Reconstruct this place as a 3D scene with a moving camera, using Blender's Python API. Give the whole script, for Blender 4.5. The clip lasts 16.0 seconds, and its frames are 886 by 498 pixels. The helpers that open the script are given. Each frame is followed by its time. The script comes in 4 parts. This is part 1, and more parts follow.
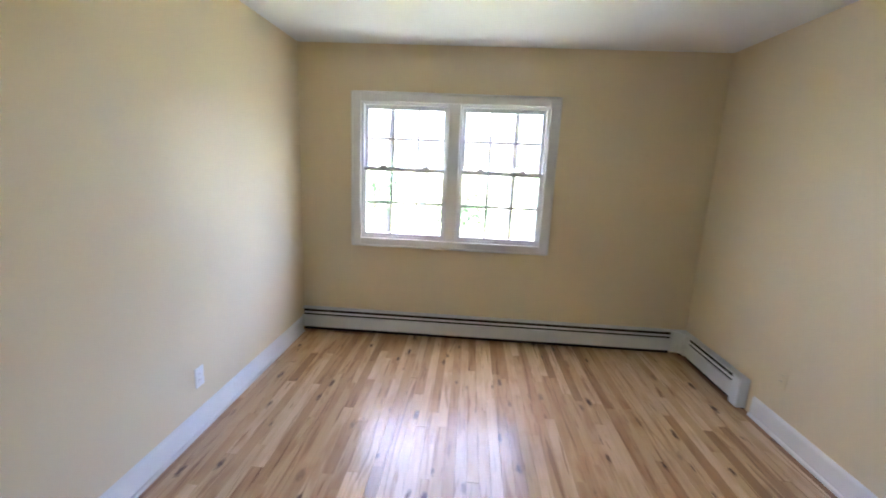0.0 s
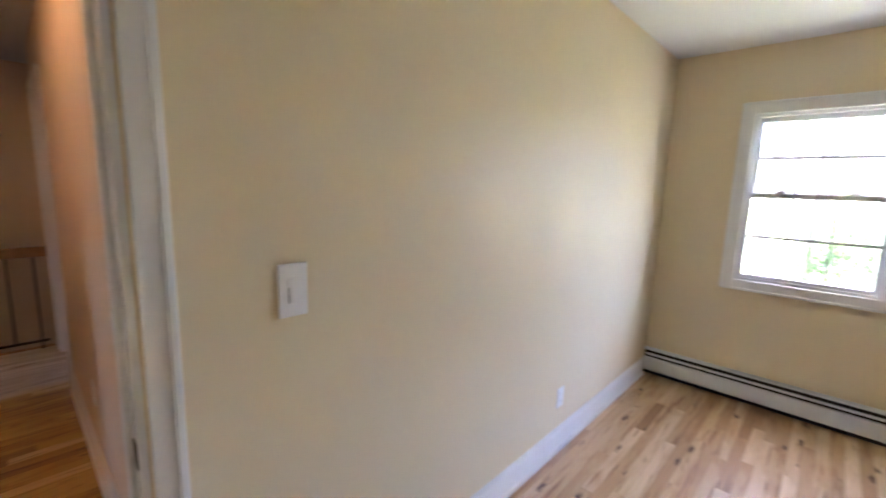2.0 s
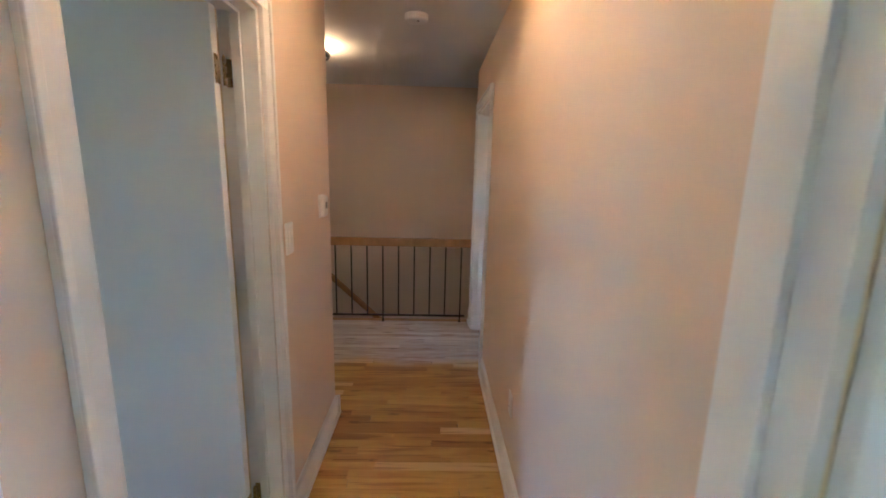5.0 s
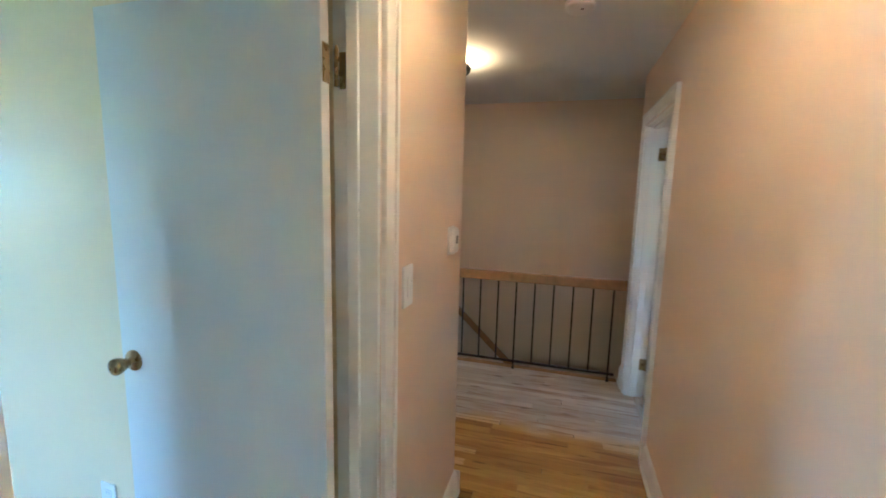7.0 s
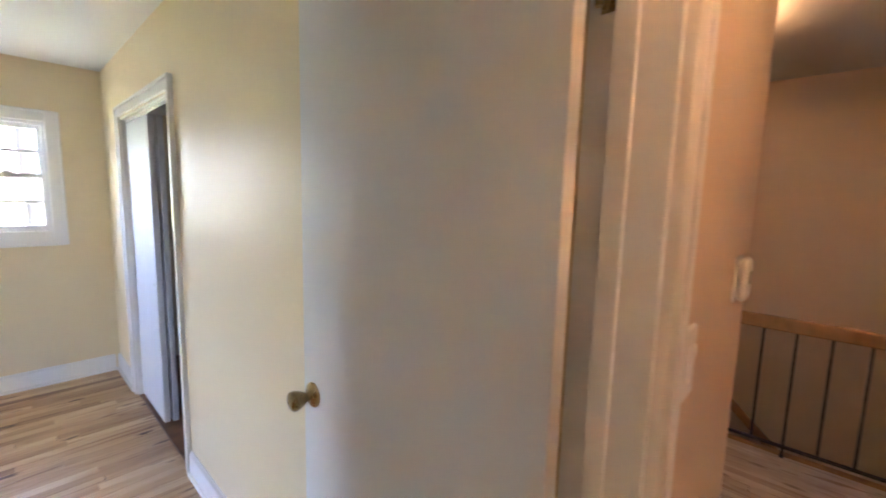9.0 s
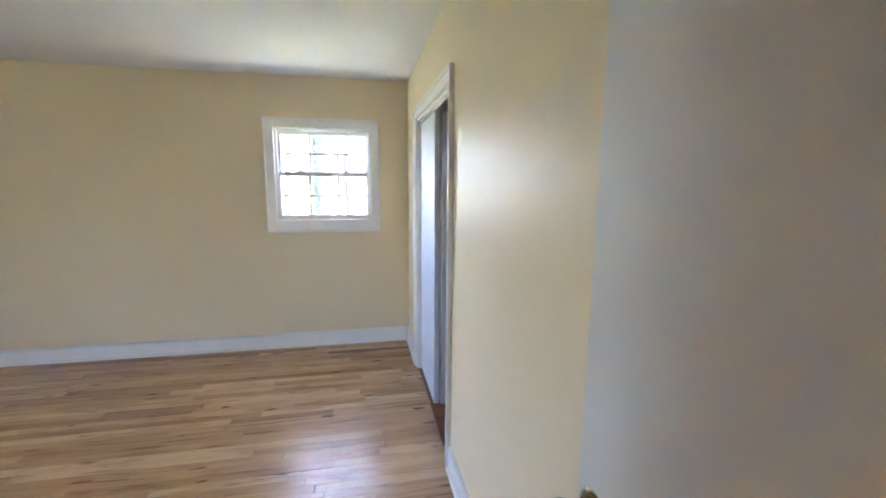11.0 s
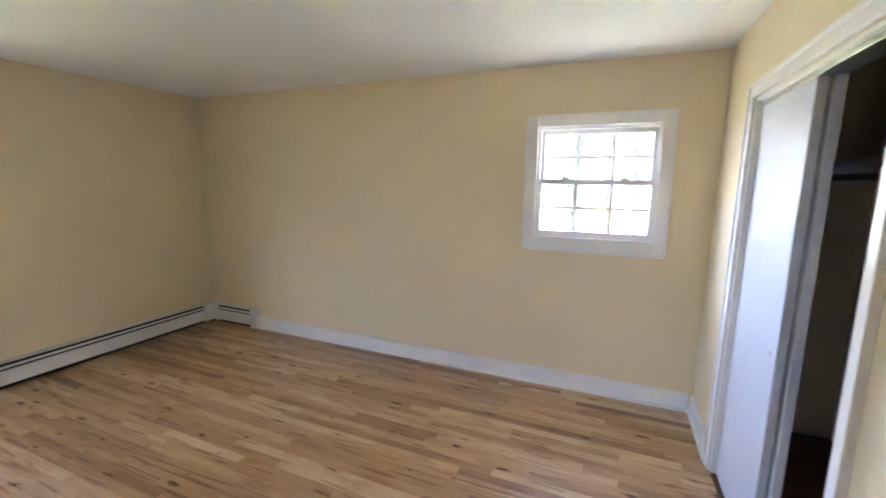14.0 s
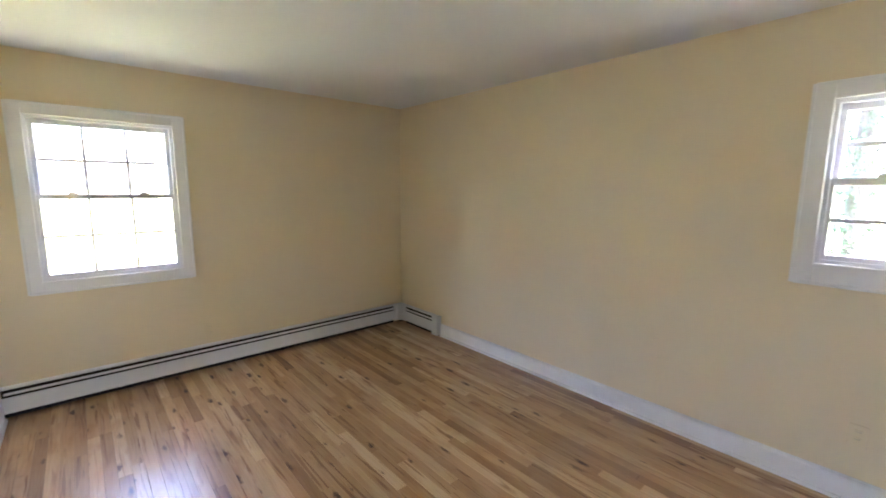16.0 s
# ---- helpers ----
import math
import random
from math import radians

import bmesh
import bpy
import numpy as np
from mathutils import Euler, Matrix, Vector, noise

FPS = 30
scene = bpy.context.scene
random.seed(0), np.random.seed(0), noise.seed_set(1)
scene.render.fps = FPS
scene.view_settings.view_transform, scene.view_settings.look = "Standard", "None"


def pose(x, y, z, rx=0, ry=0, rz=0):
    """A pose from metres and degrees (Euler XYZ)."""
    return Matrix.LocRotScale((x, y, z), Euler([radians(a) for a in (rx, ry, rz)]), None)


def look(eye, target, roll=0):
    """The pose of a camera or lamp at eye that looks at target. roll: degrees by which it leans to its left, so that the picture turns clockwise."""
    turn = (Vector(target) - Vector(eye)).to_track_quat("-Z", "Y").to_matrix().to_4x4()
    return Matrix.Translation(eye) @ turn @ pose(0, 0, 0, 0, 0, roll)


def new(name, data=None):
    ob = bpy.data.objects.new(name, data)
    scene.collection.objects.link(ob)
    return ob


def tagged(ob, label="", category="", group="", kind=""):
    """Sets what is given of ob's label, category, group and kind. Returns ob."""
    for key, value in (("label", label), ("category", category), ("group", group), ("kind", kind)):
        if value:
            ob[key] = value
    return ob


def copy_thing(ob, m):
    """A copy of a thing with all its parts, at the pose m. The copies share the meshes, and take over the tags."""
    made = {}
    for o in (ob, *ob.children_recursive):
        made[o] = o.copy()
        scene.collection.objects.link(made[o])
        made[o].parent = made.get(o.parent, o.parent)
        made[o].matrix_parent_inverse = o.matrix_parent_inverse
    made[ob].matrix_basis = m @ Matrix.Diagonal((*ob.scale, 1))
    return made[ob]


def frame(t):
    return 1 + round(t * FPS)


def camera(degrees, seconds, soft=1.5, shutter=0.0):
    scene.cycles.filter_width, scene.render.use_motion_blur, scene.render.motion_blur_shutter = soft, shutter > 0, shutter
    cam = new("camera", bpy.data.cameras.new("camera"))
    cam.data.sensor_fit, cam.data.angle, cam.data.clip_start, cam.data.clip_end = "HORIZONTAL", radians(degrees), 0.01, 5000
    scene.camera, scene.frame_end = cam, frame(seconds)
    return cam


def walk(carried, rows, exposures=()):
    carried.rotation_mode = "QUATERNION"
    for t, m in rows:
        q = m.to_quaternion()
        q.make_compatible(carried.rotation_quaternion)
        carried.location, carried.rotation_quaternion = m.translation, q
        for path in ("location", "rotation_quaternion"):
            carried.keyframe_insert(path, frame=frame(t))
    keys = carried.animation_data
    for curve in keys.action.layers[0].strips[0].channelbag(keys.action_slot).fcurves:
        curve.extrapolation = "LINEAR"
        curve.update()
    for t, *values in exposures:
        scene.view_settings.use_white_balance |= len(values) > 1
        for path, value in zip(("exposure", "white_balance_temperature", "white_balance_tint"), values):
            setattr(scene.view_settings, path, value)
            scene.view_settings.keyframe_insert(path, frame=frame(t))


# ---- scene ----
cam = camera(94.1, 16.0, soft=1.7, shutter=0.4)
EXPOSURES = [(0, 6.22, 5500, 18), (1.5, 6.17, 5500, 18), (2, 6.35, 5650, 22), (3, 6.84, 5600, 26), (3.5, 6.90, 5450, 25), (4, 6.90, 5200, 21), (6.3, 7.26, 3950, -9), (7, 7.28, 4200, -6), (7.5, 7.24, 4850, 8), (8, 7.15, 5400, 18), (8.5, 7.10, 5750, 22),
             (9, 6.90, 5850, 21), (10, 6.70, 5600, 18), (12.5, 6.77, 5650, 19), (13.5, 6.80, 5850, 21), (16, 6.73, 5900, 21)]
PATH = [
    (0, (0.403, 0.235, 1.531), (0.286, 2.189, 1.123), 2.5),
    (0.5, (0.3, 0.246, 1.514), (-0.043, 2.181, 1.144), 2.1),
    (1, (0.189, 0.242, 1.52), (-0.464, 2.101, 1.178), 1.5),
    (1.5, (0.042, 0.227, 1.478), (-0.952, 1.935, 1.171), 1.5),
    (2, (-0.055, 0.202, 1.472), (-1.411, 1.639, 1.16), 1.8),
    (2.5, (-0.155, 0.189, 1.464), (-1.811, 1.267, 1.154), 2.4),
    (3, (-0.263, 0.183, 1.494), (-2.104, 0.897, 1.176), 3.1),
    (3.5, (-0.374, 0.187, 1.512), (-2.309, 0.586, 1.201), 3.7),
    (4, (-0.477, 0.151, 1.519), (-2.443, 0.344, 1.207), 3.6),
    (4.2, (-0.534, 0.115, 1.534), (-2.496, 0.289, 1.187), 3.0),
    (6.3, (-1.05, -0.067, 1.515), (-3.005, -0.366, 1.221), 0.5),
    (6.5, (-1.114, -0.083, 1.519), (-3.057, -0.456, 1.232), 0.7),
    (7, (-1.231, -0.114, 1.533), (-3.132, -0.672, 1.257), 1.4),
    (7.5, (-1.329, -0.159, 1.529), (-3.167, -0.904, 1.268), 1.7),
    (8, (-1.428, -0.236, 1.511), (-3.183, -1.165, 1.273), 1.7),
    (8.5, (-1.518, -0.327, 1.516), (-3.153, -1.454, 1.279), 1.6),
    (9, (-1.592, -0.413, 1.518), (-3.046, -1.764, 1.272), 1.5),
    (9.5, (-1.664, -0.496, 1.508), (-2.872, -2.069, 1.246), 1.6),
    (10, (-1.738, -0.57, 1.515), (-2.641, -2.33, 1.223), 1.0),
    (10.2, (-1.764, -0.611, 1.505), (-2.551, -2.425, 1.206), 0.9),
    (12.3, (-1.701, -1.116, 1.55), (-1.648, -3.092, 1.243), -0.1),
    (12.5, (-1.686, -1.147, 1.545), (-1.579, -3.121, 1.243), 0.0),
    (13, (-1.677, -1.284, 1.535), (-1.376, -3.238, 1.232), 0.2),
    (13.5, (-1.659, -1.436, 1.563), (-1.125, -3.338, 1.248), 0.6),
    (14, (-1.615, -1.529, 1.58), (-0.852, -3.35, 1.264), 0.8),
    (14.5, (-1.6, -1.62, 1.547), (-0.593, -3.324, 1.257), 0.9),
    (15, (-1.516, -1.728, 1.544), (-0.322, -3.306, 1.252), 0.8),
    (15.5, (-1.432, -1.831, 1.546), (-0.079, -3.275, 1.258), 0.6),
    (16, (-1.344, -1.922, 1.551), (0.141, -3.232, 1.264), 0.4),
]
walk(cam, [(t, look(eye, target, roll)) for t, eye, target, roll in PATH], EXPOSURES)
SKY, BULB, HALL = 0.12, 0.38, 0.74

# world and sun: bright daylight from the side that no window faces
world = bpy.data.worlds.new("world")
scene.world = world
world.use_nodes = True
wn = world.node_tree.nodes
sky = wn.new("ShaderNodeTexSky")
sky.sky_type, sky.sun_disc = "NISHITA", False
sky.sun_elevation, sky.sun_rotation = radians(72), radians(-90)
sky.air_density, sky.dust_density = 1.0, 6.0
wn["Background"].inputs["Strength"].default_value = SKY
world.node_tree.links.new(sky.outputs[0], wn["Background"].inputs["Color"])
sun = new("sun", bpy.data.lights.new("sun", "SUN"))
sun.data.energy, sun.data.angle, sun.data.color = 2.4, radians(1.5), (1.0, 0.96, 0.90)
sun.matrix_world = look((-5, 0, 15.39), (0, 0, 0))


def portal(name, at, towards, w, h):
    """A sky portal in a window's opening."""
    ob = new(name, bpy.data.lights.new(name, "AREA"))
    ob.data.shape, ob.data.size, ob.data.size_y = "RECTANGLE", w, h
    ob.data.cycles.is_portal = True
    ob.matrix_world = look(at, towards)
    return ob


portal("portal_north", (0.264, 3.90, 1.41), (0.264, 0, 1.41), 1.6, 1.2)
portal("portal_south", (-1.41, -4.90, 1.6), (-1.41, 0, 1.6), 0.95, 0.95)
portal("portal_east", (2.76, -2.14, 1.44), (0, -2.14, 1.44), 0.95, 1.25)
portal("portal_bath", (-3.0, 3.90, 1.5), (-3.0, 0, 1.5), 0.9, 1.1)

# the warm bulb in the landing's ceiling lamp
bulb = new("landing_bulb", bpy.data.lights.new("landing_bulb", "POINT"))
bulb.data.energy, bulb.data.color, bulb.data.shadow_soft_size = BULB, (1.0, 0.52, 0.20), 0.03
bulb.location = (-4.06, -0.965, 2.365)
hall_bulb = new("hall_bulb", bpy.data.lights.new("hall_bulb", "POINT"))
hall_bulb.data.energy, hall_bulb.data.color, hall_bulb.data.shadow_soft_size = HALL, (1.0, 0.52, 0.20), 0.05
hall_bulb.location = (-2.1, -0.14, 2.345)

# ---- materials ----
def mat(name, color, rough=0.5, metal=0.0, vary=0.06, scale=3.0, bump=0.0, bump_scale=200.0, coat=0.0, color2=None, detail=4.0, spec=0.5):
    """A painted, plastic or metal surface with slow colour drift and fine relief."""
    m = bpy.data.materials.new(name)
    m.use_nodes = True
    n, l = m.node_tree.nodes, m.node_tree.links
    b = n["Principled BSDF"]
    b.inputs["Roughness"].default_value, b.inputs["Metallic"].default_value = rough, metal
    b.inputs["Coat Weight"].default_value, b.inputs["Specular IOR Level"].default_value = coat, spec
    co = n.new("ShaderNodeTexCoord")
    big = n.new("ShaderNodeTexNoise")
    big.inputs["Scale"].default_value, big.inputs["Detail"].default_value = scale, detail
    l.new(co.outputs["Object"], big.inputs["Vector"])
    mix = n.new("ShaderNodeMix")
    mix.data_type = "RGBA"
    c2 = color2 or tuple(c * (1 - 2.2 * vary) for c in color)
    mix.inputs["A"].default_value, mix.inputs["B"].default_value = (*color, 1), (*c2, 1)
    ramp = n.new("ShaderNodeMapRange")
    ramp.inputs["From Min"].default_value, ramp.inputs["From Max"].default_value = 0.35, 0.7
    l.new(big.outputs["Fac"], ramp.inputs["Value"])
    l.new(ramp.outputs[0], mix.inputs["Factor"])
    l.new(mix.outputs["Result"], b.inputs["Base Color"])
    rr = n.new("ShaderNodeMapRange")
    rr.inputs["To Min"].default_value, rr.inputs["To Max"].default_value = max(0.02, rough - 0.06), min(1, rough + 0.06)
    l.new(big.outputs["Fac"], rr.inputs["Value"])
    l.new(rr.outputs[0], b.inputs["Roughness"])
    if bump:
        fine = n.new("ShaderNodeTexNoise")
        fine.inputs["Scale"].default_value, fine.inputs["Detail"].default_value = bump_scale, 3
        l.new(co.outputs["Object"], fine.inputs["Vector"])
        bp = n.new("ShaderNodeBump")
        bp.inputs["Strength"].default_value, bp.inputs["Distance"].default_value = bump, 0.002
        l.new(fine.outputs["Fac"], bp.inputs["Height"])
        l.new(bp.outputs[0], b.inputs["Normal"])
    return m


def board_mat(name, stops, rough, knots=0.5, coat=0.3, coat_rough=0.22, bare=None):
    """Strip flooring: each board takes its own tone, with long grain, streaks and knots. The board's length runs along its local x.
    bare: (x, stops) where the finish has been sanded away, west of a ragged line."""
    m = bpy.data.materials.new(name)
    m.use_nodes = True
    n, l = m.node_tree.nodes, m.node_tree.links
    b = n["Principled BSDF"]
    co, info = n.new("ShaderNodeTexCoord"), n.new("ShaderNodeObjectInfo")
    shift = n.new("ShaderNodeVectorMath")
    shift.operation = "MULTIPLY_ADD"
    comb = n.new("ShaderNodeCombineXYZ")
    for k, v in (("X", 37.0), ("Y", 11.0), ("Z", 23.0)):
        mul = n.new("ShaderNodeMath")
        mul.operation, mul.inputs[1].default_value = "MULTIPLY", v
        l.new(info.outputs["Random"], mul.inputs[0])
        l.new(mul.outputs[0], comb.inputs[k])
    shift.inputs[1].default_value = (1, 1, 1)
    l.new(co.outputs["Object"], shift.inputs[0])
    l.new(comb.outputs[0], shift.inputs[2])
    tone = n.new("ShaderNodeValToRGB")
    tone.color_ramp.elements[0].position, tone.color_ramp.elements[0].color = 0.0, (*stops[0][1], 1)
    tone.color_ramp.elements[1].position, tone.color_ramp.elements[1].color = 1.0, (*stops[-1][1], 1)
    for p, c in stops[1:-1]:
        e = tone.color_ramp.elements.new(p)
        e.color = (*c, 1)
    l.new(info.outputs["Random"], tone.inputs["Fac"])
    base_tone = tone.outputs[0]

    def stretched(sx, sy, detail, dist=0.0):
        mp = n.new("ShaderNodeMapping")
        mp.inputs["Scale"].default_value = (sx, sy, sy)
        tx = n.new("ShaderNodeTexNoise")
        tx.inputs["Scale"].default_value, tx.inputs["Detail"].default_value, tx.inputs["Distortion"].default_value = 1.0, detail, dist
        l.new(shift.outputs[0], mp.inputs["Vector"])
        l.new(mp.outputs[0], tx.inputs["Vector"])
        return tx

    def ranged(tx, a, c, lo, hi):
        r = n.new("ShaderNodeMapRange")
        for key, v in (("From Min", a), ("From Max", c), ("To Min", lo), ("To Max", hi)):
            r.inputs[key].default_value = v
        l.new(tx, r.inputs["Value"])
        return r.outputs[0]

    def darken(col, fac, dark):
        mx = n.new("ShaderNodeMix")
        mx.data_type, mx.blend_type = "RGBA", "MULTIPLY"
        l.new(fac, mx.inputs["Factor"])
        l.new(col, mx.inputs["A"])
        mx.inputs["B"].default_value = (*dark, 1)
        return mx.outputs["Result"]

    worn = None
    if bare:
        line, pale = bare
        raw = n.new("ShaderNodeValToRGB")
        raw.color_ramp.elements[0].color, raw.color_ramp.elements[1].color = (*pale[0], 1), (*pale[1], 1)
        l.new(info.outputs["Random"], raw.inputs["Fac"])
        geo, sep, rag, edge = n.new("ShaderNodeNewGeometry"), n.new("ShaderNodeSeparateXYZ"), n.new("ShaderNodeTexNoise"), n.new("ShaderNodeMath")
        rag.inputs["Scale"].default_value, rag.inputs["Detail"].default_value = 2.2, 5
        l.new(geo.outputs["Position"], sep.inputs[0])
        l.new(geo.outputs["Position"], rag.inputs["Vector"])
        edge.operation, edge.inputs[1].default_value = "MULTIPLY_ADD", 0.34
        l.new(rag.outputs["Fac"], edge.inputs[0])
        l.new(sep.outputs["X"], edge.inputs[2])
        worn = ranged(edge.outputs[0], line + 0.10, line + 0.24, 1.0, 0.0)
        sanded = n.new("ShaderNodeMix")
        sanded.data_type = "RGBA"
        l.new(worn, sanded.inputs["Factor"])
        l.new(tone.outputs[0], sanded.inputs["A"])
        l.new(raw.outputs[0], sanded.inputs["B"])
        base_tone = sanded.outputs["Result"]

    grain = stretched(4.0, 130.0, 5, 0.6)
    streak = stretched(1.6, 26.0, 4, 1.2)
    col = darken(base_tone, ranged(grain.outputs["Fac"], 0.38, 0.78, 0.0, 0.5), (0.76, 0.66, 0.56))
    blotch = stretched(2.4, 9.0, 3, 0.8)
    col = darken(col, ranged(blotch.outputs["Fac"], 0.46, 0.70, 0.0, 0.75), (0.70, 0.56, 0.44))
    col = darken(col, ranged(streak.outputs["Fac"], 0.57, 0.70, 0.0, 0.8), (0.56, 0.41, 0.29))
    heart = stretched(1.1, 17.0, 3, 1.6)
    col = darken(col, ranged(heart.outputs["Fac"], 0.61, 0.67, 0.0, 0.75), (0.46, 0.31, 0.20))
    vo = n.new("ShaderNodeTexVoronoi")
    vo.inputs["Scale"].default_value = 1.0
    vo.voronoi_dimensions = "2D"
    mp = n.new("ShaderNodeMapping")
    mp.inputs["Scale"].default_value = (3.2, 9.5, 9.5)
    l.new(shift.outputs[0], mp.inputs["Vector"])
    warp = n.new("ShaderNodeVectorMath")
    warp.operation = "MULTIPLY_ADD"
    wob = stretched(30.0, 60.0, 3)
    warp.inputs[1].default_value = (0.24, 0.30, 0.0)
    l.new(wob.outputs["Color"], warp.inputs[0])
    l.new(mp.outputs[0], warp.inputs[2])
    l.new(warp.outputs[0], vo.inputs["Vector"])
    keep = n.new("ShaderNodeMath")
    keep.operation = "MULTIPLY"
    pick = n.new("ShaderNodeSeparateColor")
    l.new(vo.outputs["Color"], pick.inputs[0])
    l.new(ranged(pick.outputs[0], 0.60, 0.80, 0.0, knots), keep.inputs[0])
    small = n.new("ShaderNodeMath")
    small.operation = "MULTIPLY_ADD"
    small.inputs[1].default_value = 0.10
    l.new(pick.outputs[1], small.inputs[0])
    l.new(vo.outputs["Distance"], small.inputs[2])
    l.new(ranged(small.outputs[0], 0.09, 0.20, 1.0, 0.0), keep.inputs[1])
    col = darken(col, keep.outputs[0], (0.16, 0.08, 0.045))
    l.new(col, b.inputs["Base Color"])
    l.new(ranged(grain.outputs["Fac"], 0.3, 0.8, rough - 0.05, rough + 0.1), b.inputs["Roughness"])
    b.inputs["Coat Weight"].default_value, b.inputs["Coat Roughness"].default_value = coat, coat_rough
    if worn:
        l.new(ranged(worn, 0.0, 1.0, coat, 0.0), b.inputs["Coat Weight"])
    bp = n.new("ShaderNodeBump")
    bp.inputs["Strength"].default_value, bp.inputs["Distance"].default_value = 0.12, 0.001
    l.new(grain.outputs["Fac"], bp.inputs["Height"])
    cup = n.new("ShaderNodeBump")
    cup.inputs["Strength"].default_value, cup.inputs["Distance"].default_value = 0.35, 0.004
    wave = stretched(2.2, 15.0, 2)
    l.new(wave.outputs["Fac"], cup.inputs["Height"])
    l.new(bp.outputs[0], cup.inputs["Normal"])
    l.new(cup.outputs[0], b.inputs["Normal"])
    l.new(cup.outputs[0], b.inputs["Coat Normal"])
    return m


CREAM = mat("cream_wall_paint", (0.79, 0.67, 0.45), 0.46, vary=0.02, scale=0.8, bump=0.10, bump_scale=260, spec=0.42)
PEACH = mat("peach_wall_paint", (0.76, 0.62, 0.49), 0.45, vary=0.02, scale=0.8, bump=0.10, bump_scale=260, spec=0.4)
# Closet interior: its shade is put into the colour as a darker grey.
CLOSETDIM = mat("closet_shade_grey", (0.40, 0.36, 0.32), 0.8, vary=0.05, scale=1.5, bump=0.15, bump_scale=120)
PLAIN = mat("white_wall_paint", (0.72, 0.71, 0.68), 0.6, vary=0.03, scale=1.0, bump=0.1, bump_scale=240)
CEIL = mat("ceiling_paint", (0.82, 0.82, 0.80), 0.8, vary=0.015, scale=0.7, bump=0.12, bump_scale=180, spec=0.2)
TRIM = mat("white_trim_paint", (0.84, 0.83, 0.81), 0.33, vary=0.02, scale=5, bump=0.05, bump_scale=90)
DOOR = mat("white_door_paint", (0.74, 0.74, 0.73), 0.45, vary=0.02, scale=2, bump=0.06, bump_scale=140)
CLOSETDOOR = mat("grey_white_door_paint", (0.58, 0.59, 0.62), 0.50, vary=0.02, scale=2, bump=0.05, bump_scale=140)
VINYL = mat("white_vinyl", (0.80, 0.80, 0.82), 0.35, vary=0.01, scale=6)
ENAMEL = mat("white_enamel", (0.74, 0.74, 0.73), 0.36, vary=0.03, scale=6, bump=0.03, bump_scale=60)
# Near-black that puts shade into the heaters' slots and floor gaps.
GAPSHADE = mat("gap_shade", (0.014, 0.010, 0.008), 0.8, vary=0.1, scale=20)
ALU = mat("aluminium_fins", (0.45, 0.45, 0.44), 0.4, 0.9, vary=0.1, scale=30)
BRASS = mat("aged_brass", (0.44, 0.31, 0.13), 0.28, 1.0, vary=0.15, scale=40, color2=(0.26, 0.19, 0.10))
BRONZE = mat("dark_bronze", (0.05, 0.035, 0.028), 0.4, 0.6, vary=0.1, scale=20)
IRON = mat("black_iron", (0.022, 0.013, 0.010), 0.55, 0.0, vary=0.1, scale=30)
PLASTIC = mat("white_plastic", (0.86, 0.85, 0.83), 0.3, vary=0.01, scale=10)
GREY = mat("grey_plastic", (0.22, 0.22, 0.22), 0.3, vary=0.02, scale=10)
RAILWOOD = mat("golden_rail_wood", (0.42, 0.22, 0.07), 0.35, vary=0.12, scale=14, coat=0.3, bump=0.05, bump_scale=60)
ROD = mat("brown_rod_wood", (0.20, 0.09, 0.04), 0.5, vary=0.12, scale=14)
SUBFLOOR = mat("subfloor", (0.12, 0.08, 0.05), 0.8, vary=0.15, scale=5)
CLOSETFLOOR = mat("closet_floor_wood", (0.22, 0.10, 0.045), 0.4, vary=0.2, scale=9)
SIDING = mat("siding", (0.6, 0.58, 0.54), 0.7, vary=0.05, scale=2)
GROUND = mat("spring_ground", (0.12, 0.15, 0.05), 0.95, vary=0.2, scale=0.4, color2=(0.18, 0.16, 0.09), bump=0.6, bump_scale=8)
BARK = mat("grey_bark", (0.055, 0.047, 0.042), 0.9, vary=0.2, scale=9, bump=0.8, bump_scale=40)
# Distance haze is put into the far woods' bark as a paler grey.
HAZYBARK = mat("haze_paled_bark", (0.27, 0.26, 0.25), 0.9, vary=0.2, scale=0.5)
LEAF = mat("young_leaves", (0.06, 0.13, 0.035), 0.6, vary=0.25, scale=2)
IVY = mat("ivy_leaves", (0.035, 0.085, 0.040), 0.55, vary=0.25, scale=2)
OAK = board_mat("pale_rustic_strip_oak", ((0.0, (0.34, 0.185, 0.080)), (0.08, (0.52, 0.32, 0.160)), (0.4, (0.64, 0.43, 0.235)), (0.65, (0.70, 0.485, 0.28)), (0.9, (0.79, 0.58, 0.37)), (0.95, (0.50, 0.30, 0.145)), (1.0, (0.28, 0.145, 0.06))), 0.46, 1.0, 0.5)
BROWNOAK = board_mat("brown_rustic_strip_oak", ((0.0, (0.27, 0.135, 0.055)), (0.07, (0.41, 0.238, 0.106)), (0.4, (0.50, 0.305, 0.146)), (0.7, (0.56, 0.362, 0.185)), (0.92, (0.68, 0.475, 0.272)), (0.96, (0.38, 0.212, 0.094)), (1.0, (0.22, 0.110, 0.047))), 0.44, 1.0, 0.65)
AMBER = board_mat("amber_strip_oak", ((0.0, (0.36, 0.185, 0.040)), (0.25, (0.50, 0.29, 0.066)), (0.6, (0.57, 0.35, 0.085)), (0.9, (0.64, 0.41, 0.12)), (1.0, (0.78, 0.57, 0.27))), 0.40, 0.6, 0.5, bare=(-3.84, ((0.50, 0.40, 0.31), (0.68, 0.60, 0.51))))
